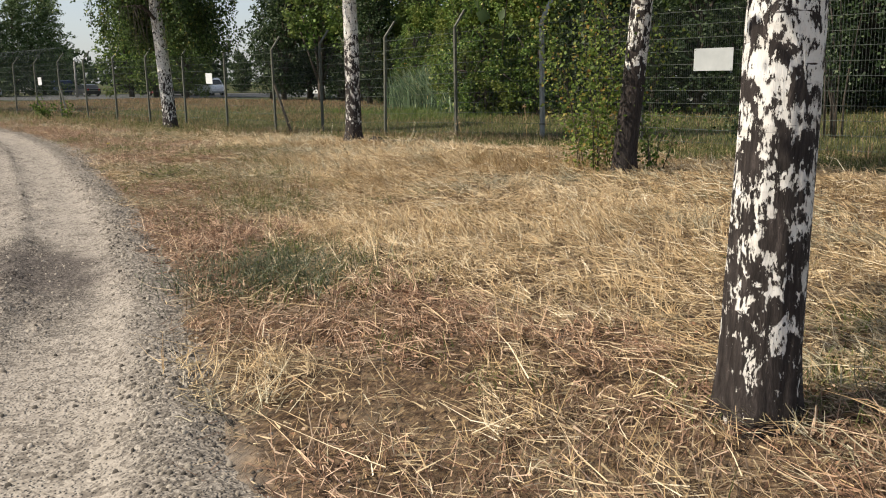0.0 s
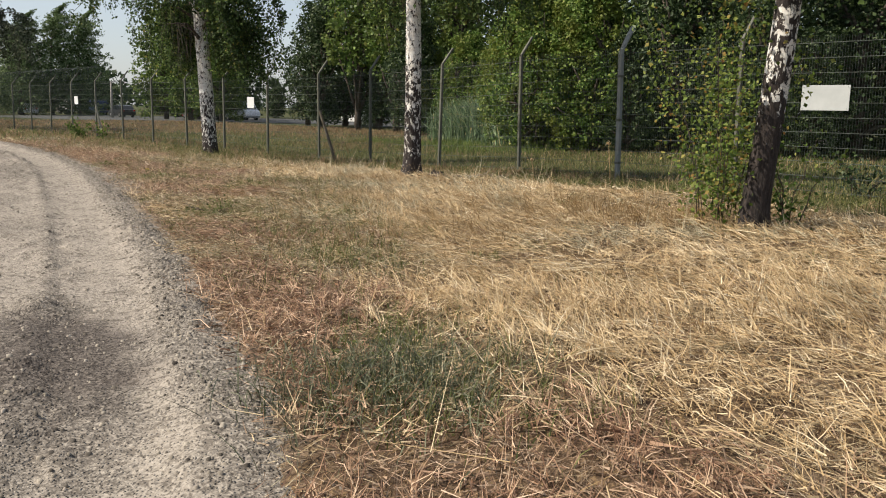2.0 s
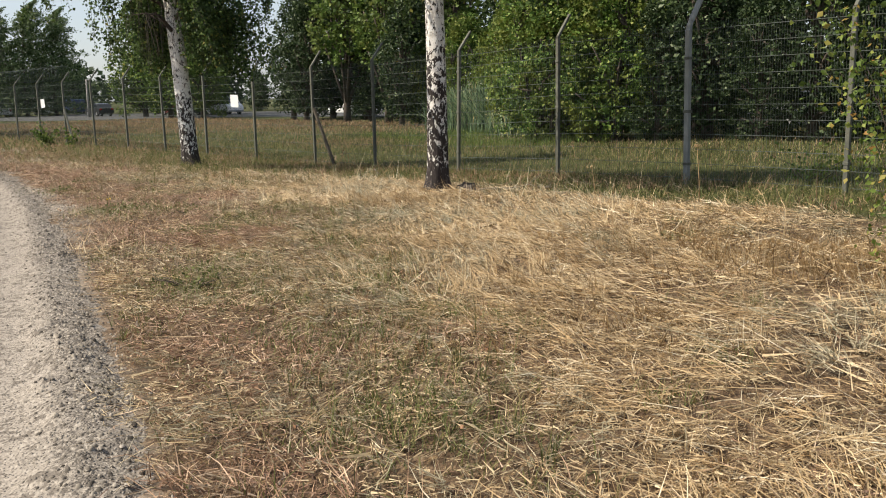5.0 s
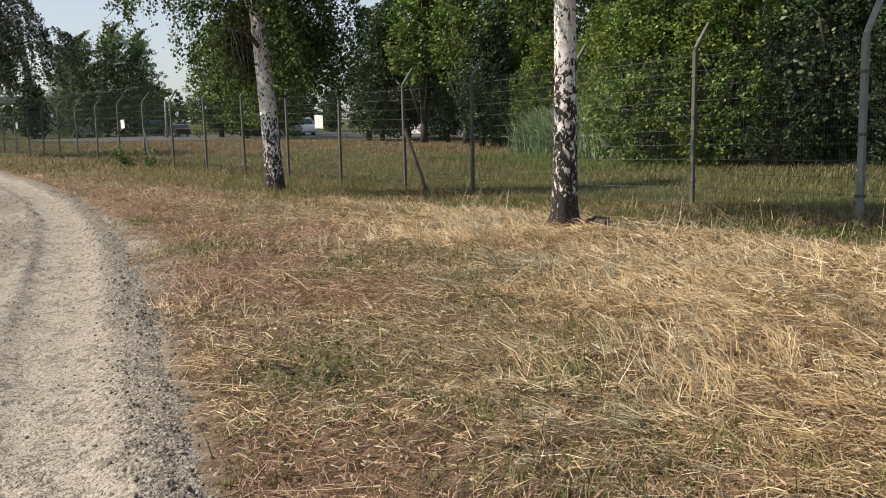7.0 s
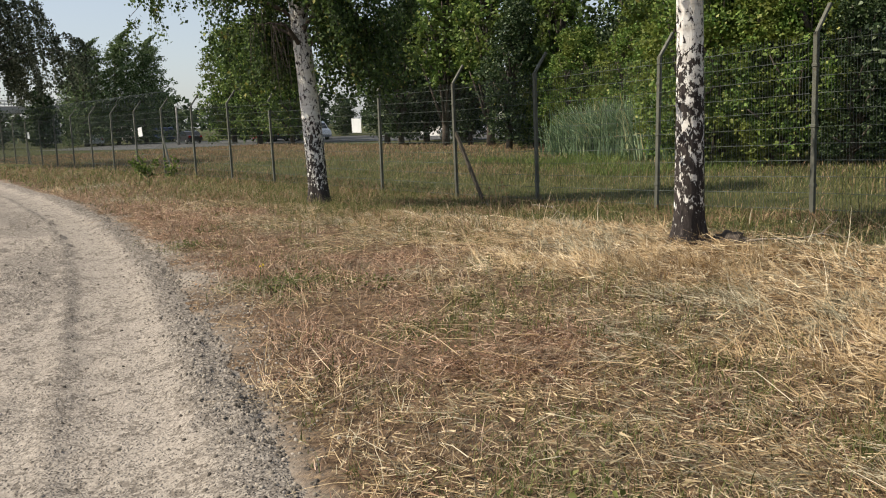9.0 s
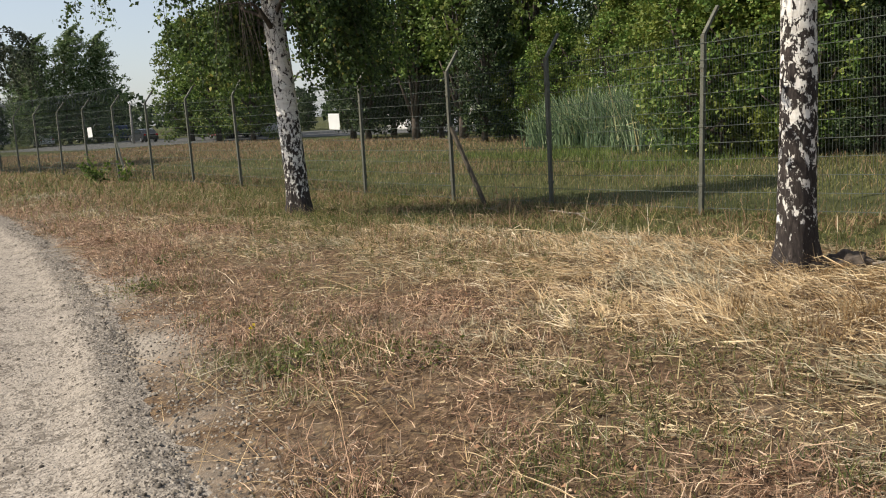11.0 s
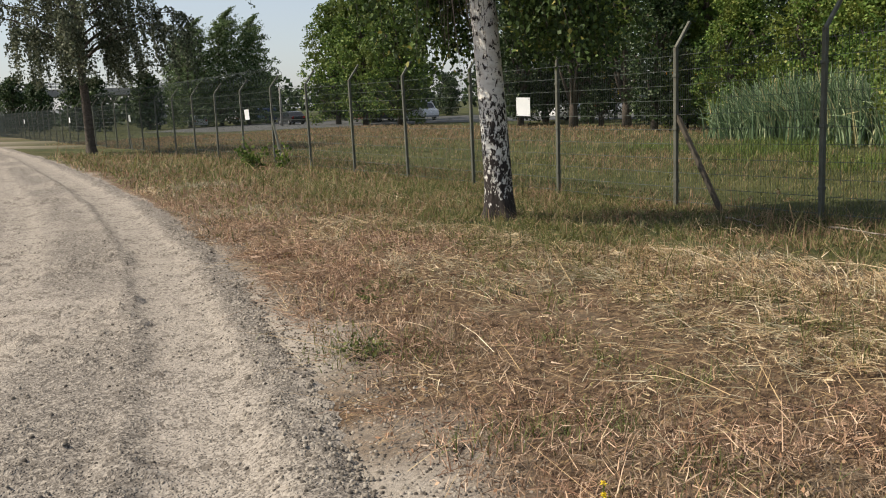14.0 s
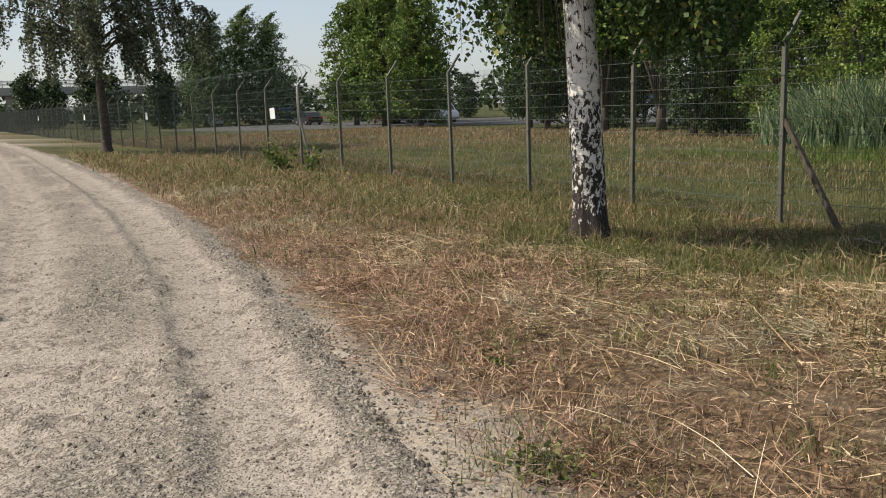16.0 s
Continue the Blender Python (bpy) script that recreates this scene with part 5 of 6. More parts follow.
def stump(at):
    g = np.random.default_rng(4)
    bm = bmesh.new()
    bmesh.ops.create_icosphere(bm, subdivisions=4, radius=1.0)
    for v in bm.verts:
        k = 1 + 0.35 * noise.noise(v.co * 2.3) + 0.12 * noise.noise(v.co * 7)
        v.co = Vector((v.co.x * 0.19 * k, v.co.y * 0.15 * k, v.co.z * 0.13 * k))
    ob = part("rotten_stump", bm, MATS["twig"], smooth=True)
    ob.matrix_basis = pose(at[0], at[1], float(ground_z(np.array([at[0]]), np.array([at[1]]))[0]) + 0.03)
    tagged(ob, "dark rotten stump beside a birch foot", "stump")


stump((-3.80, 19.45))


def dead_branch(a, b, seed):
    """A dry fallen branch with side twigs, lying from a to b."""
    g = np.random.default_rng(seed)
    root = new("dead_branch")
    z = [float(ground_z(np.array([p[0]]), np.array([p[1]]))[0]) for p in (a, b)]
    root.matrix_basis = pose(a[0], a[1], z[0])
    span = np.array((b[0] - a[0], b[1] - a[1], z[1] - z[0]))
    pts = [span * u + g.normal(0, 0.02, 3) + np.array((0, 0, 0.05 + 0.05 * math.sin(math.pi * u))) for u in np.linspace(0, 1, 7)]
    bm = bmesh.new()
    tube(bm, pts, [0.014, 0.012, 0.011, 0.009, 0.008, 0.006, 0.004], 7)
    part("stem", bm, MATS["pale_bark"], root, smooth=True)
    for k in range(2, 6):
        d = span * 0.22 + g.normal(0, 0.10, 3) + np.array((0, 0, 0.05))
        bm = bmesh.new()
        tube(bm, [pts[k], pts[k] + 0.5 * d + g.normal(0, 0.01, 3), pts[k] + d], [0.006, 0.005, 0.003], 5)
        part("twig", bm, MATS["pale_bark"], root, smooth=True)
    tagged(root, "dry grey fallen branch lying in the grass", "branch", "fallen branches")


for k, (a, b) in enumerate((((-8.15, 24.55), (-7.0, 22.75)), ((-3.6, 19.35), (-2.5, 19.75)), ((-9.7, 25.6), (-8.9, 24.2)))):
    dead_branch(a, b, 60 + k)


def yellow_bloom(at):
    root = new("dandelion")
    root.matrix_basis = pose(at[0], at[1], float(ground_z(np.array([at[0]]), np.array([at[1]]))[0]))
    bm = bmesh.new()
    tube(bm, [(0, 0, -0.02), (0.01, 0, 0.12)], 0.003, 5)
    part("stem", bm, MATS["lush"], root)
    g = np.random.default_rng(3)
    leaf_mesh("bloom", np.array((0.01, 0, 0.125)) + g.normal(0, 0.005, (24, 3)), 0.016, MATS["bloom"], root, -0.4, 0.4)
    tagged(root, "small yellow dandelion flower", "flower", "dandelions")


for at in ((-7.56, 15.64), (-7.52, 15.55)):
    yellow_bloom(at)


# ---- grasses ----
RNG = np.random.default_rng(21)


def blades(name, x, y, z, length, width, heading, lift, sag, material, label, category="grass", segs=2):
    """Ribbons: heading in the plan, lift above level, sag bends the tip down."""
    n = len(x)
    co = np.zeros((n, segs + 1, 2, 3))
    ch, sh = np.cos(heading), np.sin(heading)
    twist = RNG.uniform(-0.9, 0.9, n)
    px, py, pz = x.copy(), y.copy(), z.copy()
    ang = lift.copy()
    for k in range(segs + 1):
        w = width * (1 - 0.75 * k / segs) * 0.5
        wx, wy, wz = -sh * np.cos(twist), ch * np.cos(twist), np.sin(twist)
        co[:, k, 0] = np.stack((px + wx * w, py + wy * w, pz + wz * w), 1)
        co[:, k, 1] = np.stack((px - wx * w, py - wy * w, pz - wz * w), 1)
        step = length / segs
        px, py, pz = px + ch * np.cos(ang) * step, py + sh * np.cos(ang) * step, pz + np.sin(ang) * step
        ang = ang - sag
    f = np.array([(2 * k, 2 * k + 1, 2 * k + 3, 2 * k + 2) for k in range(segs)])
    faces = (f[None] + 2 * (segs + 1) * np.arange(n)[:, None, None]).reshape(-1, 4)
    ob = quick_mesh(name, co.reshape(-1, 3), faces, MATS[material])
    return tagged(ob, label, category, kind="stuff")


def clump(x, y, cell, pull, seed):
    """Draws places together into tufts; also gives a number of its own to each tuft."""
    u, v = (0.8 * x + 0.6 * y) / cell + 2.4 * fbm(x, y, 1.3, 71), (0.8 * y - 0.6 * x) / cell + 2.4 * fbm(x, y, 1.3, 72)
    i, j = np.floor(u), np.floor(v)
    a = np.modf(np.abs(np.sin(i * 127.1 + j * 311.7 + seed) * 43758.5453))[0]
    b = np.modf(np.abs(np.sin(i * 269.5 + j * 183.3 + seed) * 24634.6345))[0]
    k = pull * (0.4 + 0.6 * a)
    du, dv = (i + a - u) * k * cell, (j + b - v) * k * cell
    return x + 0.8 * du - 0.6 * dv, y + 0.6 * du + 0.8 * dv, np.modf(a * 7.31 + b * 3.77)[0]


def chaff(name, x, y, z, length, width, material, label):
    """Flat single slivers lying at all angles."""
    n = len(x)
    a = RNG.uniform(0, 2 * math.pi, n)
    c, s = np.cos(a), np.sin(a)
    rise = RNG.normal(0.0, 0.25, n) * length
    roll = RNG.normal(0, 0.5, n) * width
    co = np.zeros((n, 3, 3))
    co[:, 0] = np.stack((x - s * width / 2, y + c * width / 2, z + roll), 1)
    co[:, 1] = np.stack((x + s * width / 2, y - c * width / 2, z - roll), 1)
    co[:, 2] = np.stack((x + c * length, y + s * length, z + rise), 1)
    ob = quick_mesh(name, co.reshape(-1, 3), np.arange(3 * n).reshape(-1, 3), MATS[material])
    return tagged(ob, label, "litter", kind="stuff")


def scatter(n, x0, x1, y0, y1):
    return RNG.uniform(x0, x1, n), RNG.uniform(y0, y1, n)


def verge(n, lo, hi, s0=0.0, s1=34.0):
    """Places on the verge, kept this side of the fence strip."""
    x, y, d, s = along_edge(n, lo, hi, s0, s1)
    return x, y, d, s, fence_d(x, y)


def green_share(x, y, d, f, s):
    """How far the verge is green rather than straw: near the fence and further along the track."""
    g = 0.20 + 0.26 * np.clip((s - 5) / 3, 0, 1) * np.clip((16 - s) / 3, 0, 1) * np.clip((3.6 - d) / 1.2, 0, 1) + 0.20 * np.clip((s - 16) / 3, 0, 1) * np.clip((d - 0.8) / 0.8, 0, 1) + 0.9 * np.clip((s - 19.0) / 4.0, 0, 1) * np.clip((d - 1.5) / 1.2, 0, 1) * np.clip(1.3 - (d - 3.0) / 5.0, 0.3, 1)
    g = g + 1.3 * np.clip((f - mown_to(x, y)) / 0.35, 0, 1) + 0.8 * near_spots(x, y, OLIVE) - 0.35 * near_spots(x, y, RUST) - 0.6 * near_spots(x, y, PALE)
    return np.clip(g + 1.9 * (fbm(x, y, 0.7, 31) - 0.55), 0, 1)


def bare_edge(s):
    """How far bare dust and gravel reach past the track's edge."""
    return 0.30 * np.exp(-((s - 17.3) / 2.0) ** 2) + 0.12 * np.exp(-((s - 23.0) / 4.0) ** 2)


def worn(x, y, d, s):
    """Trodden dark ground with little straw on it, by the track."""
    spots = 1.15 * np.exp(-((x - 2.89) ** 2 + (y - 5.67) ** 2) / 0.03) + 1.1 * np.exp(-((x - 3.7) ** 2 + (y - 6.08) ** 2) / 0.015) + 1.1 * np.exp(-((x + 9.9) ** 2 + (y - 17.3) ** 2) / 0.05)
    return np.clip(spots, 0, 1.3) + np.clip(0.22 * np.clip((s - 4.0) / 2, 0, 1) + 0.70 * np.clip((s - 12.0) / 2.0, 0, 1), 0, 1) * np.clip((3.2 - d) / 1.0, 0, 1) * np.clip(0.25 + (fbm(x, y, 0.85, 61) - 0.40) * 5 + 1.6 * np.exp(-((x + 8.4) ** 2 + (y - 16.9) ** 2) / 1.3), 0, 1)


def rusty_share(x, y, d):
    v = 0.55 + 0.15 * np.clip((-x - 5) / 3, 0, 1) - d / 3.2 + 2.4 * (fbm(x, y, 0.75, 33) - 0.5)
    return np.clip(v + 0.95 * near_spots(x, y, RUST) - 0.7 * near_spots(x, y, PALE) - 0.3 * near_spots(x, y, OLIVE), 0.04, 0.93)


def thatch_z(x, y):
    """Height of the matted straw above the soil: heaps and hollows."""
    return ground_z(x, y) + 0.15 * np.clip(fbm(x, y, 1.5, 81) - 0.40, 0, 1) + 0.17 * np.clip(fbm(x, y, 5.5, 48) - 0.40, 0, 1)


def tramline(x, y):
    return 2.45 + 2.2 * (fbm(x, y, 0.35, 35) - 0.5) + np.where(fbm(x, y, 0.5, 36) > 0.55, 1.3, 0)


def build_verge():
    # lying straw, thatch and short stubble, thickest by the track
    for lo, hi, count, wide, long_ in ((-0.15, 2.2, 250000, 0.0053, 0.15), (2.2, 5.0, 180000, 0.0064, 0.19), (5.0, 12.5, 190000, 0.0110, 0.21)):
        x, y, d, s, f = verge(count, lo, hi)
        bare = fbm(x, y, 0.9, 41)
        g = green_share(x, y, d, f, s)
        ragged = np.clip((d - bare_edge(s) + 0.04 + 0.14 * np.clip((11 - s) / 3, 0, 1) + 0.5 * (fbm(x, y, 1.6, 42) - 0.5)) / 0.25, 0, 1) * (1 - 0.72 * worn(x, y, d, s))
        keep = (f < -0.9) & (RNG.random(count) < np.clip((bare - 0.2) * 5, 0.35, 1) * np.clip((fbm(x, y, 2.6, 95) - 0.36) * 6, 0.40 if lo < 2 else 0.18, 1) * np.clip((fbm(x, y, 5.5, 48) - 0.33) * 4.5, 0.10, 1) * ragged * (1 - 0.72 * near_spots(x, y, OLIVE))) & (RNG.random(count) > 0.88 * np.clip((f - mown_to(x, y)) / 0.3, 0, 1)) & (RNG.random(count) > 0.55 * np.clip((s - 18.5) / 3.0, 0, 1) * np.clip((d - 1.2) / 0.7, 0, 1) * (fbm(x, y, 0.5, 49) < 0.56))
        x, y, d, s, f, g = (v[keep] for v in (x, y, d, s, f, g))
        n = len(x)
        x, y, tuft = clump(x, y, 0.17 + 0.03 * max(lo, 0), 0.70, 5)
        z = ground_z(x, y)
        z = z + (thatch_z(x, y) - z) * RNG.random(n) ** 0.6
        h = tramline(x, y) + 1.7 * (tuft - 0.5) + RNG.normal(0, 0.5, n)
        rise = np.clip(tuft * 3 - 1.6, 0, 1)
        kind = 0.4 * RNG.random(n) + 0.6 * np.modf(tuft * 13.7)[0]
        rust = kind < rusty_share(x, y, d)
        grey = (~rust) & (0.4 * RNG.random(n) + 0.6 * np.modf(tuft * 29.3)[0] < np.clip(0.22 + 0.3 * np.clip((s - 5) / 3, 0, 1) * np.clip((3.2 - d) / 1.2, 0, 1) + 3.0 * (fbm(x, y, 0.6, 37) - 0.5) + 0.25 * np.clip((s - 13) / 2, 0, 1) * np.clip((3.4 - d) / 1.2, 0, 1) + 0.8 * near_spots(x, y, GREY) + 0.4 * near_spots(x, y, OLIVE) - 0.5 * near_spots(x, y, PALE), 0, 0.88))
        for sel, mat, tag, lab, k in ((rust, "thatch", "dead_grass", "rusty brown dead grass litter", 0.75), (grey, "grey_thatch", "matted_grass", "matted grey-brown cut grass", 0.9), (~rust & ~grey & (tuft < 0.55), "straw", "cut_straw", "golden lying straw from mown grass", 0.9), (~rust & ~grey & (tuft >= 0.55), "pale_straw", "pale_straw", "pale bleached lying straw from mown grass", 1.0)):
            m = int(sel.sum())
            up = RNG.random(m) < (0.16 if "straw" in mat else 0.10) + 0.35 * rise[sel]
            lift = np.where(up, RNG.uniform(0.6, 1.45, m), RNG.normal(0.16, 0.24, m))
            length = long_ * k * RNG.lognormal(-0.1, 0.5, m) * np.where(up, 0.55, 1.0)
            blades(tag, x[sel], y[sel], z[sel] + np.where(up, 0, RNG.uniform(0.0, 0.05, m)), length, wide * RNG.uniform(0.4, 1.1, m), h[sel], lift, RNG.normal(0.12, 0.5, m), mat, lab)
    # broken litter that covers the soil
    for lo, hi, count, s1, size in ((-0.15, 3.0, 210000, 27, 0.065), (3.0, 9.0, 120000, 30, 0.11)):
        x, y, d, s, f = verge(count, lo, hi, 0, s1)
        ragged = np.clip((d - bare_edge(s) + 0.04 + 0.14 * np.clip((11 - s) / 3, 0, 1) + 0.5 * (fbm(x, y, 1.6, 42) - 0.5)) / 0.25, 0, 1) * (1 - 0.72 * worn(x, y, d, s))
        keep = (f < mown_to(x, y) + 0.3) & (RNG.random(count) < ragged * np.clip((fbm(x, y, 0.9, 41) - 0.2) * 5, 0.4, 1))
        x, y, d = x[keep], y[keep], d[keep]
        rust = RNG.random(len(x)) < rusty_share(x, y, d)
        for sel, mat, tag, lab in ((rust, "rust_chaff", "rusty_litter", "rusty brown plant litter on the soil"), (~rust, "chaff", "straw_litter", "broken straw litter on the soil")):
            m = int(sel.sum())
            chaff(tag, x[sel], y[sel], 0.5 * ground_z(x[sel], y[sel]) + 0.5 * thatch_z(x[sel], y[sel]) + RNG.uniform(0.002, 0.035, m), size * RNG.lognormal(0, 0.4, m), size * RNG.uniform(0.035, 0.08, m), mat, lab)
    # long single stalks on top
    x, y, d, s, f = verge(6500, 0.0, 8.0)
    keep = (f < mown_to(x, y)) & (RNG.random(len(x)) > 0.6 * near_spots(x, y, OLIVE)) & (RNG.random(len(x)) < 0.35 + 0.65 * (fbm(x, y, 0.6, 44) > 0.5))
    x, y, d = x[keep], y[keep], d[keep]
    n = len(x)
    blades("long_straw", x, y, thatch_z(x, y) + RNG.uniform(0.02, 0.05, n), RNG.uniform(0.22, 0.75, n), 0.0033 + 0.0007 * d, tramline(x, y) + RNG.normal(0, 0.6, n), RNG.normal(0.10, 0.08, n), RNG.normal(0.09, 0.08, n), "straw", "long pale straw stalks lying over the mown grass", segs=3)
    # paler tufts of upright dry grass in swaths
    x, y, d, s, f = verge(165000, 1.2, 9.5)
    t = fbm(x, y, 0.4, 45) + 0.035 * np.clip(d - 2, 0, 3) + 0.3 * near_spots(x, y, PALE) - 0.2 * near_spots(x, y, OLIVE)
    keep = (f < mown_to(x, y)) & (t > 0.55) & (RNG.random(len(x)) > worn(x, y, d, s)) & (RNG.random(len(x)) > 0.8 * np.clip((s - 17.5) / 3.0, 0, 1) * (d < 4.0))
    x, y, d = x[keep], y[keep], d[keep]
    n = len(x)
    x, y, tuft = clump(x, y, 0.21, 0.66, 9)
    pale = near_spots(x, y, PALE)
    blades("dry_tuft_grass", x, y, ground_z(x, y), RNG.uniform(0.09, 0.22, n) * (0.6 + 0.7 * tuft) * (1 + 0.4 * pale), 0.005 + 0.0008 * d, tramline(x, y) + 0.5 + 1.6 * (tuft - 0.5) + RNG.normal(0, 0.45, n), RNG.uniform(0.1, 1.0, n) + 0.25 * pale, RNG.normal(0.4, 0.2, n), "straw", "tufts of pale dry grass leaning over")
    # short rusty stubble by the track
    x, y, d, s, f = verge(100000, 0.05, 2.5)
    keep = (f < -1.6) & (RNG.random(len(x)) < np.clip((d - bare_edge(s)) / 0.4, 0, 1) * np.clip(0.02 + (fbm(x, y, 0.75, 33) - 0.50) * 3.2 + 0.9 * np.exp(-((x + 6.9) ** 2 + (y - 16.2) ** 2) / 1.1) + 0.6 * np.exp(-((d - bare_edge(s) - 0.35) / 0.45) ** 2) * (s > 11), 0, 1))
    x, y, d = x[keep], y[keep], d[keep]
    n = len(x)
    blades("rusty_stubble", x, y, ground_z(x, y), RNG.uniform(0.04, 0.13, n), 0.0055 + 0.0008 * d, RNG.uniform(0, 6.28, n), RNG.uniform(0.2, 1.4, n), RNG.normal(0.4, 0.35, n), "rust_chaff", "short rusty dead grass stubble by the track")
    # green growth among the straw
    x, y, d, s, f = (np.concatenate(v) for v in zip(verge(235000, 0.1, 13.0), verge(150000, 0.1, 5.0)))
    g = green_share(x, y, d, f, s)
    keep = (f < 0.3) & (fbm(x, y, 2.9, 96) > 0.36 + 0.10 * RNG.random(len(x)) - 0.3 * np.clip((f + 3) / 1.5, 0, 1)) & (d > bare_edge(s) + 0.5 * (fbm(x, y, 1.6, 42) - 0.35)) & (RNG.random(len(x)) < np.clip((g - 0.28) * 1.35, 0, 1) * (1 - 0.7 * worn(x, y, d, s)))
    x, y, d, f, s = x[keep], y[keep], d[keep], f[keep], s[keep]
    n = len(x)
    x, y, tuft = clump(x, y, 0.19, 0.6, 13)
    tall = (0.55 + 0.9 * tuft) * 0.075 * (1 - 0.45 * np.clip((s - 10) / 3, 0, 1) * np.clip((2.6 - d) / 1.0, 0, 1)) + 0.03 * np.clip((f + 4) / 3, 0, 1) + 0.015 * np.clip((s - 19) / 3, 0, 1)
    z = 0.6 * ground_z(x, y) + 0.4 * thatch_z(x, y)
    brown = RNG.random(n) < np.clip(0.04 + 0.30 * np.clip((s - 14) / 3, 0, 1) + 1.6 * (fbm(x, y, 0.9, 86) - 0.5), 0, 0.7)
    for sel, mat, tag, lab in ((~brown, "grass", "olive_grass", "olive green grass growing between dry stalks"), (brown, "seedgrass", "brown_grass", "short brown seeding grass on the verge")):
        m = int(sel.sum())
        blades(tag, x[sel], y[sel], z[sel], tall[sel] * RNG.lognormal(0, 0.45, m), 0.006 + 0.0007 * d[sel], RNG.uniform(0, 6.28, m), RNG.uniform(0.4, 1.5, m), RNG.normal(0.35, 0.25, m), mat, lab)
    # a few lush tufts
    cx, cy, cd, cs, cf = verge(150, 0.3, 6.5)
    cx, cy = np.append(cx, (-3.1, -2.25, -2.09, -1.89, -3.38, -1.06, -7.39, -7.28, -7.02, 1.19, 1.4, 0.9, -2.3, -3.6, -7.2, -6.6)), np.append(cy, (11.63, 13.12, 13.34, 12.34, 12.02, 11.64, 18.79, 15.38, 15.23, 7.48, 7.1, 7.9, 13.0, 12.3, 18.6, 18.9))
    m = 80
    x = (cx[:, None] + RNG.normal(0, 0.11, (len(cx), m))).ravel()
    y = (cy[:, None] + RNG.normal(0, 0.11, (len(cx), m))).ravel()
    bx = np.array((1.2, 0.75, 1.6, -3.2, -2.2, -2.0, -1.2, -7.0, -6.6, -9.6, -4.9, -1.6, -0.6, -3.0))
    by = np.array((7.5, 8.3, 7.1, 11.9, 13.1, 12.3, 11.6, 15.3, 15.6, 17.0, 14.2, 10.9, 9.9, 13.9))
    x = np.append(x, (bx[:, None] + RNG.normal(0, 0.24, (len(bx), 420))).ravel())
    y = np.append(y, (by[:, None] + RNG.normal(0, 0.24, (len(bx), 420))).ravel())
    n = len(x)
    blades("green_tuft", x, y, ground_z(x, y), RNG.uniform(0.04, 0.13, n), np.full(n, 0.0065), RNG.uniform(0, 6.28, n), RNG.uniform(0.6, 1.5, n), RNG.normal(0.4, 0.2, n), "herb", "small tufts of dark green grass")
    # a taller olive clump by the track
    n = 1500
    x, y = 1.25 + RNG.normal(0, 0.27, n), 7.15 + RNG.normal(0, 0.30, n)
    blades("tall_olive_clump", x, y, ground_z(x, y), RNG.uniform(0.09, 0.30, n), RNG.uniform(0.004, 0.007, n), RNG.uniform(0, 6.28, n), RNG.uniform(0.5, 1.45, n), RNG.normal(0.45, 0.25, n), "grey_leaf", "tall clump of dull olive grass by the track", segs=3)
    # fallen leaves near the track
    x, y, d, s, f = verge(5000, 0.1, 2.6)
    keep = fbm(x, y, 0.8, 47) > 0.52
    x, y = x[keep], y[keep]
    z = ground_z(x, y) + RNG.uniform(0.02, 0.06, len(x))
    tagged(leaf_mesh("fallen_leaves", np.stack((x, y, z), 1), 0.024, MATS["brown_leaf"], None, 0.0, 0.7), "scattered dry brown fallen leaves", "fallen leaves", kind="stuff")


build_verge()


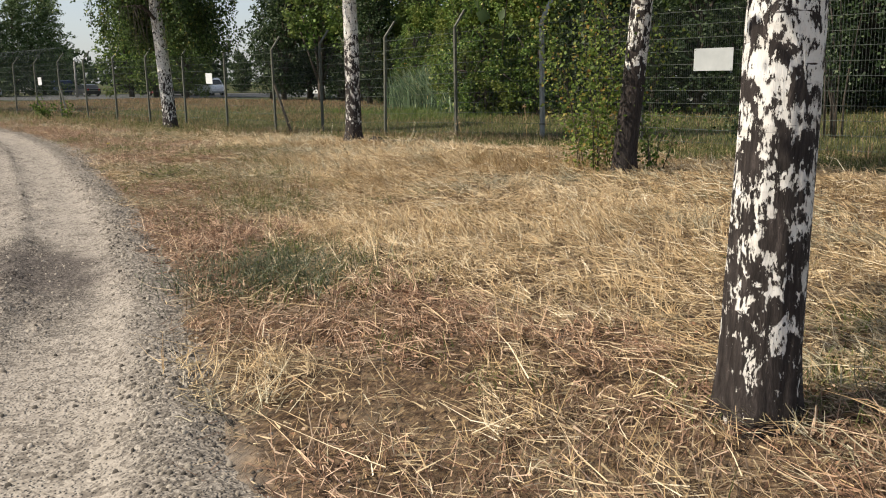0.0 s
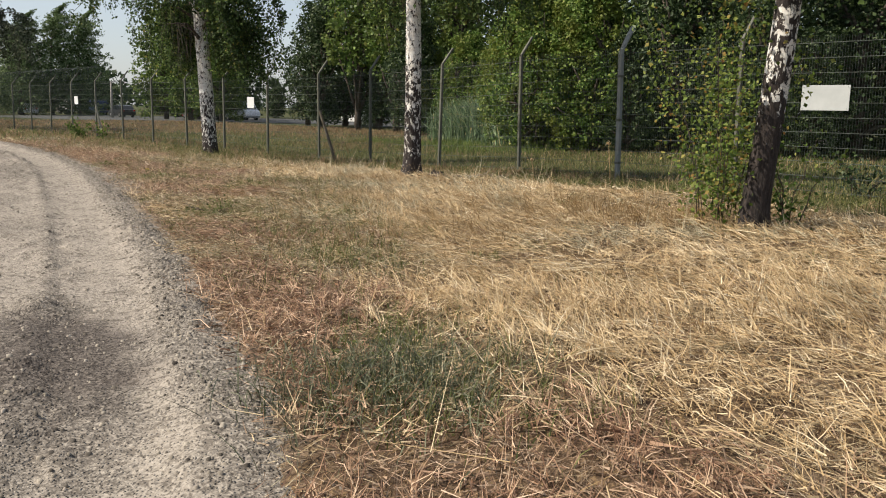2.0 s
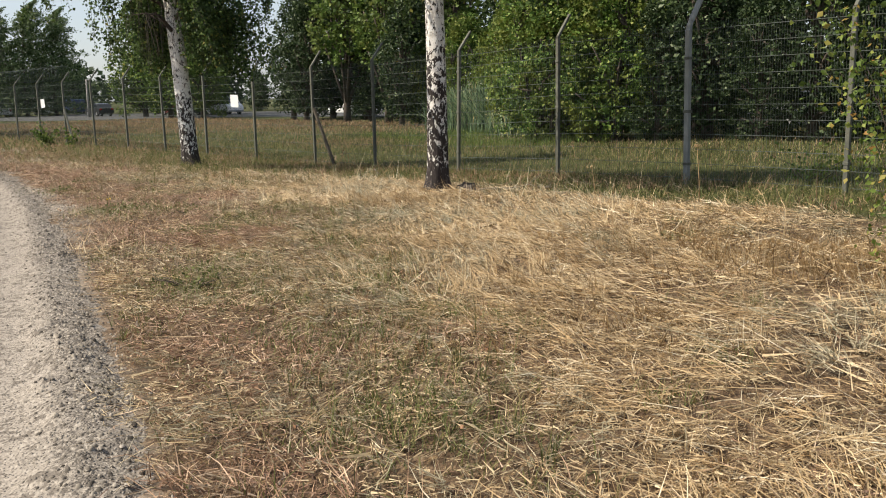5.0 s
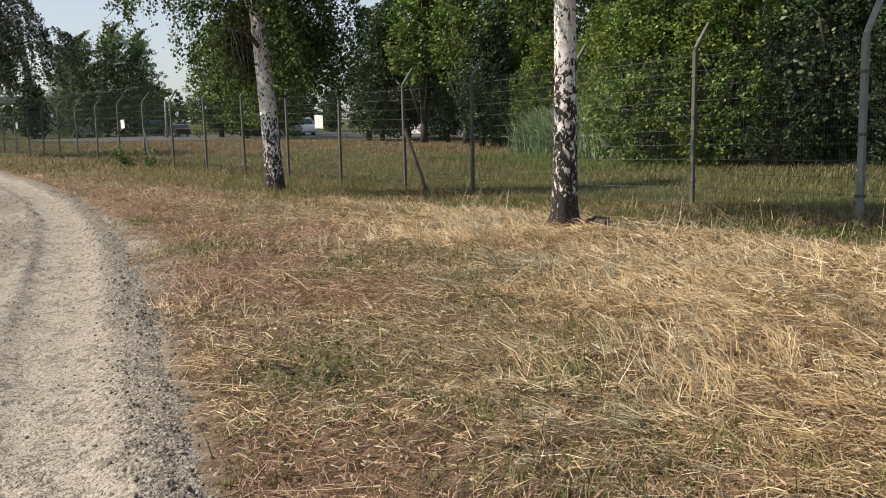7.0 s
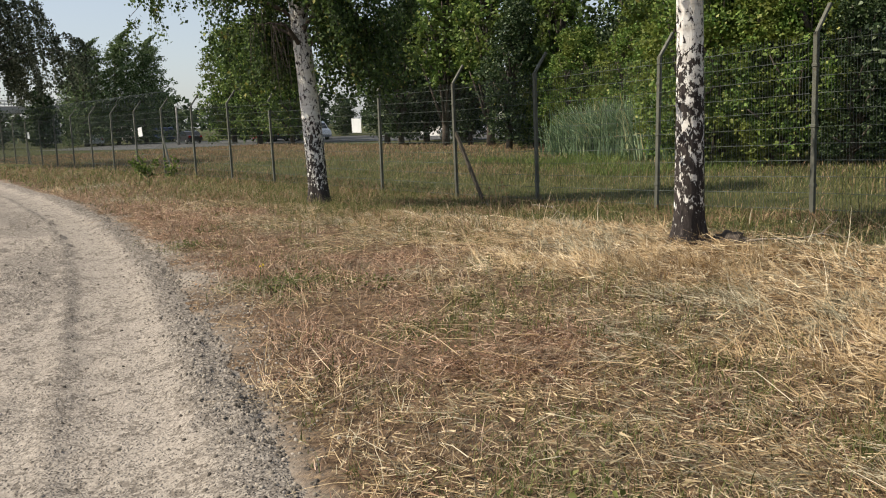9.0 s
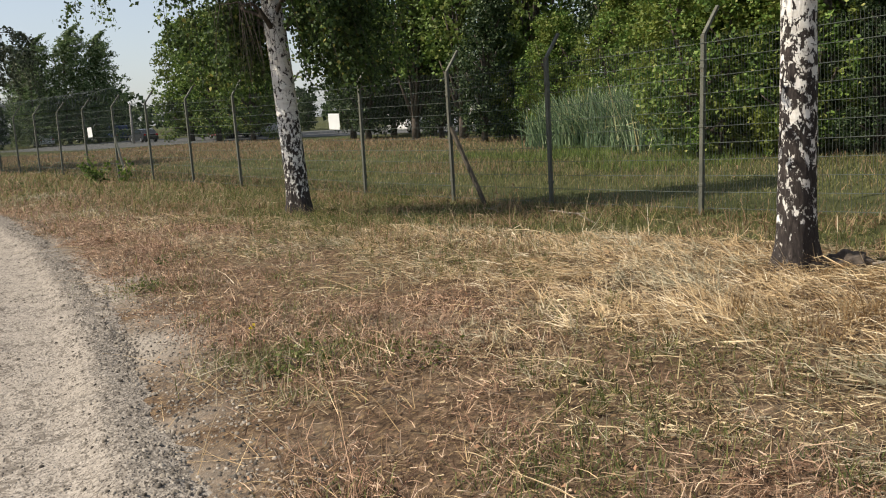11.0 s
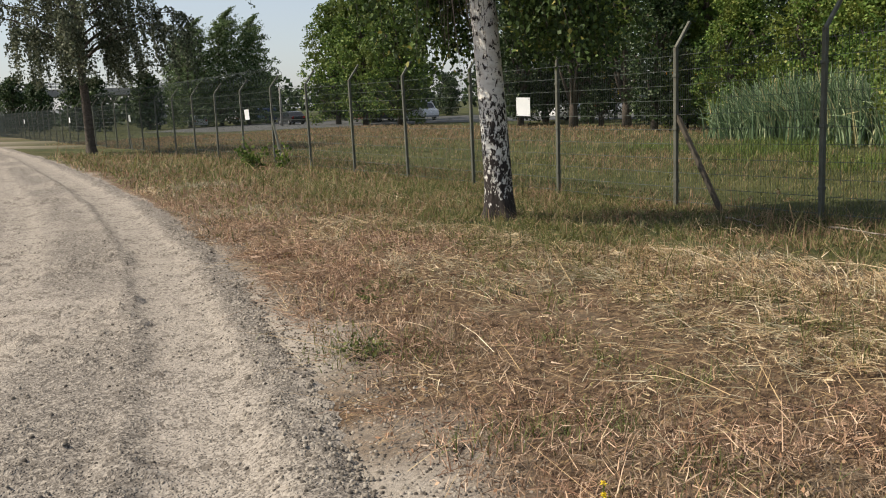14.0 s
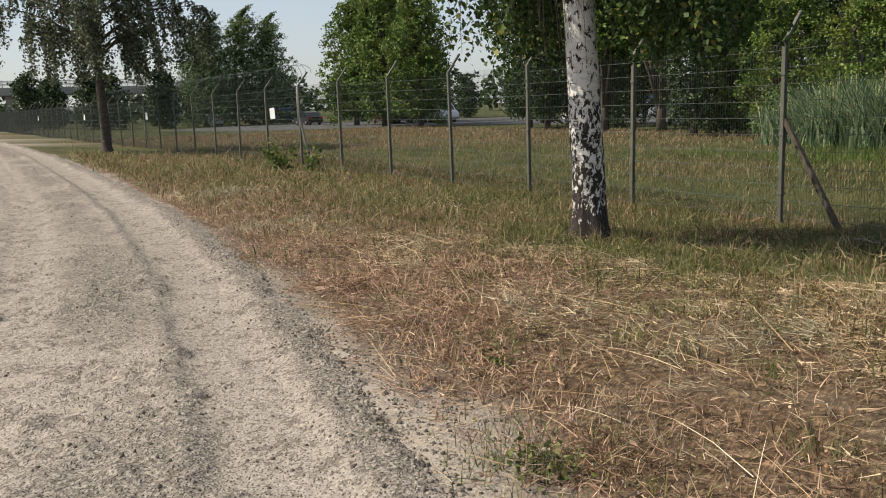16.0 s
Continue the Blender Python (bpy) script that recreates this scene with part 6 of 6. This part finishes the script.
def build_far_grass():
    # fence strip and the meadow behind
    n = 125000
    a = np.append(RNG.uniform(-27, 60, 85000), RNG.uniform(-20, 12, 40000))
    f = np.append(-0.4 - 2.6 * RNG.random(85000) ** 2 + 26 * RNG.random(85000) ** 1.6, RNG.uniform(-0.5, 10, 40000))
    base = P0[None] + a[:, None] * np.array((-0.9, 0.436))
    x, y = base[:, 0] + f * 0.45, base[:, 1] + f * 0.893
    z = ground_z(x, y)
    greenish = np.clip(1.45 + 0.5 * np.clip((6 - f) / 4, 0, 1) * (a < 25) - a / 24.0 - np.clip((f - 9) / 20, 0, 0.5) * (a > 4) + 2.0 * (fbm(x, y, 0.16, 51) - 0.5), 0.12, 1)
    brown = RNG.random(n) > greenish * 0.9
    wide = 0.007 + 0.0011 * np.abs(f) + 0.0003 * np.abs(a)
    for sel, mat, tag, lab, lo, hi in ((brown, "seedgrass", "seed_grass", "tall brown seeding grass behind the fence", 0.08, 0.26), (~brown, "grass", "meadow_grass", "rough green meadow grass behind the fence", 0.06, 0.20)):
        m = int(sel.sum())
        blades(tag, x[sel], y[sel], z[sel], RNG.uniform(lo, hi, m) * np.where(f[sel] < 3, 0.65, 1.0), wide[sel], RNG.uniform(0, 6.28, m), RNG.uniform(0.7, 1.5, m), RNG.normal(0.3, 0.2, m), mat, lab)
    # bright patch before the reeds
    n = 30000
    x, y = RNG.uniform(-17, -2, n), RNG.uniform(30, 46, n)
    keep = (fence_d(x, y) > 5.5 + 3.5 * fbm(x, y, 0.4, 52)) & (fbm(x, y, 0.3, 53) > 0.36) & (x < -6.5 + 2.0 * fbm(x, y, 0.5, 55)) & (RNG.random(n) < 0.7)
    x, y = x[keep], y[keep]
    n = len(x)
    blades("bright_grass", x, y, ground_z(x, y), RNG.uniform(0.15, 0.4, n), np.full(n, 0.02), RNG.uniform(0, 6.28, n), RNG.uniform(0.7, 1.5, n), RNG.normal(0.35, 0.2, n), "lush", "bright green sedge before the reeds")
    # long verge beside the track in the distance
    n = 60000
    x, y, d, s = along_edge(n, 0.0, 9.0, 19, 70)
    keep = RNG.random(n) < np.clip((s - 20) / 14, 0.0, 1) * np.clip((d + 0.4 * (fbm(x, y, 0.5, 54) - 0.5)) / 0.8, 0, 1)
    x, y, d, s = x[keep], y[keep], d[keep], s[keep]
    n = len(x)
    sel = RNG.random(n) < 0.55
    for part_of, mat, tag, lab in ((sel, "grass", "verge_grass", "olive verge grass along the track"), (~sel, "seedgrass", "verge_seed_grass", "brown seeding grass along the track")):
        m = int(part_of.sum())
        blades(tag, x[part_of], y[part_of], ground_z(x[part_of], y[part_of]), 0.12 * RNG.lognormal(0, 0.5, m) * np.clip(s[part_of] / 36, 0.6, 1.3), 0.007 + 0.00045 * s[part_of], RNG.uniform(0, 6.28, m), RNG.uniform(0.35, 1.45, m), RNG.normal(0.5, 0.35, m), mat, lab)


build_far_grass()


def build_reeds():
    root_n = 1500
    t = RNG.random(root_n)
    x = -15.2 + 7.6 * t + RNG.normal(0, 0.55, root_n)
    y = 47.6 - 6.4 * t + RNG.normal(0, 0.55, root_n)
    for k in range(3):
        bm_h = np.full(root_n, 0.0) + RNG.uniform(1.3, 2.75, root_n) * (0.75 + 0.25 * np.sin(np.pi * t))
        if k == 0:
            ax, ay, az, ah = [x], [y], [ground_z(x, y)], [bm_h]
        else:
            ax.append(x + RNG.normal(0, 0.12, root_n)), ay.append(y + RNG.normal(0, 0.12, root_n)), az.append(ground_z(x, y)), ah.append(bm_h)
    x, y, z, h = (np.concatenate(v) for v in (ax, ay, az, ah))
    n = len(x)
    blades("reed_bed", x, y, z, h, RNG.uniform(0.045, 0.085, n), RNG.uniform(0, 6.28, n), RNG.uniform(1.1, 1.5, n), np.abs(RNG.normal(0.12, 0.16, n)), "reed", "dense bed of grey-green reeds behind the fence", "reeds", 4)


build_reeds()
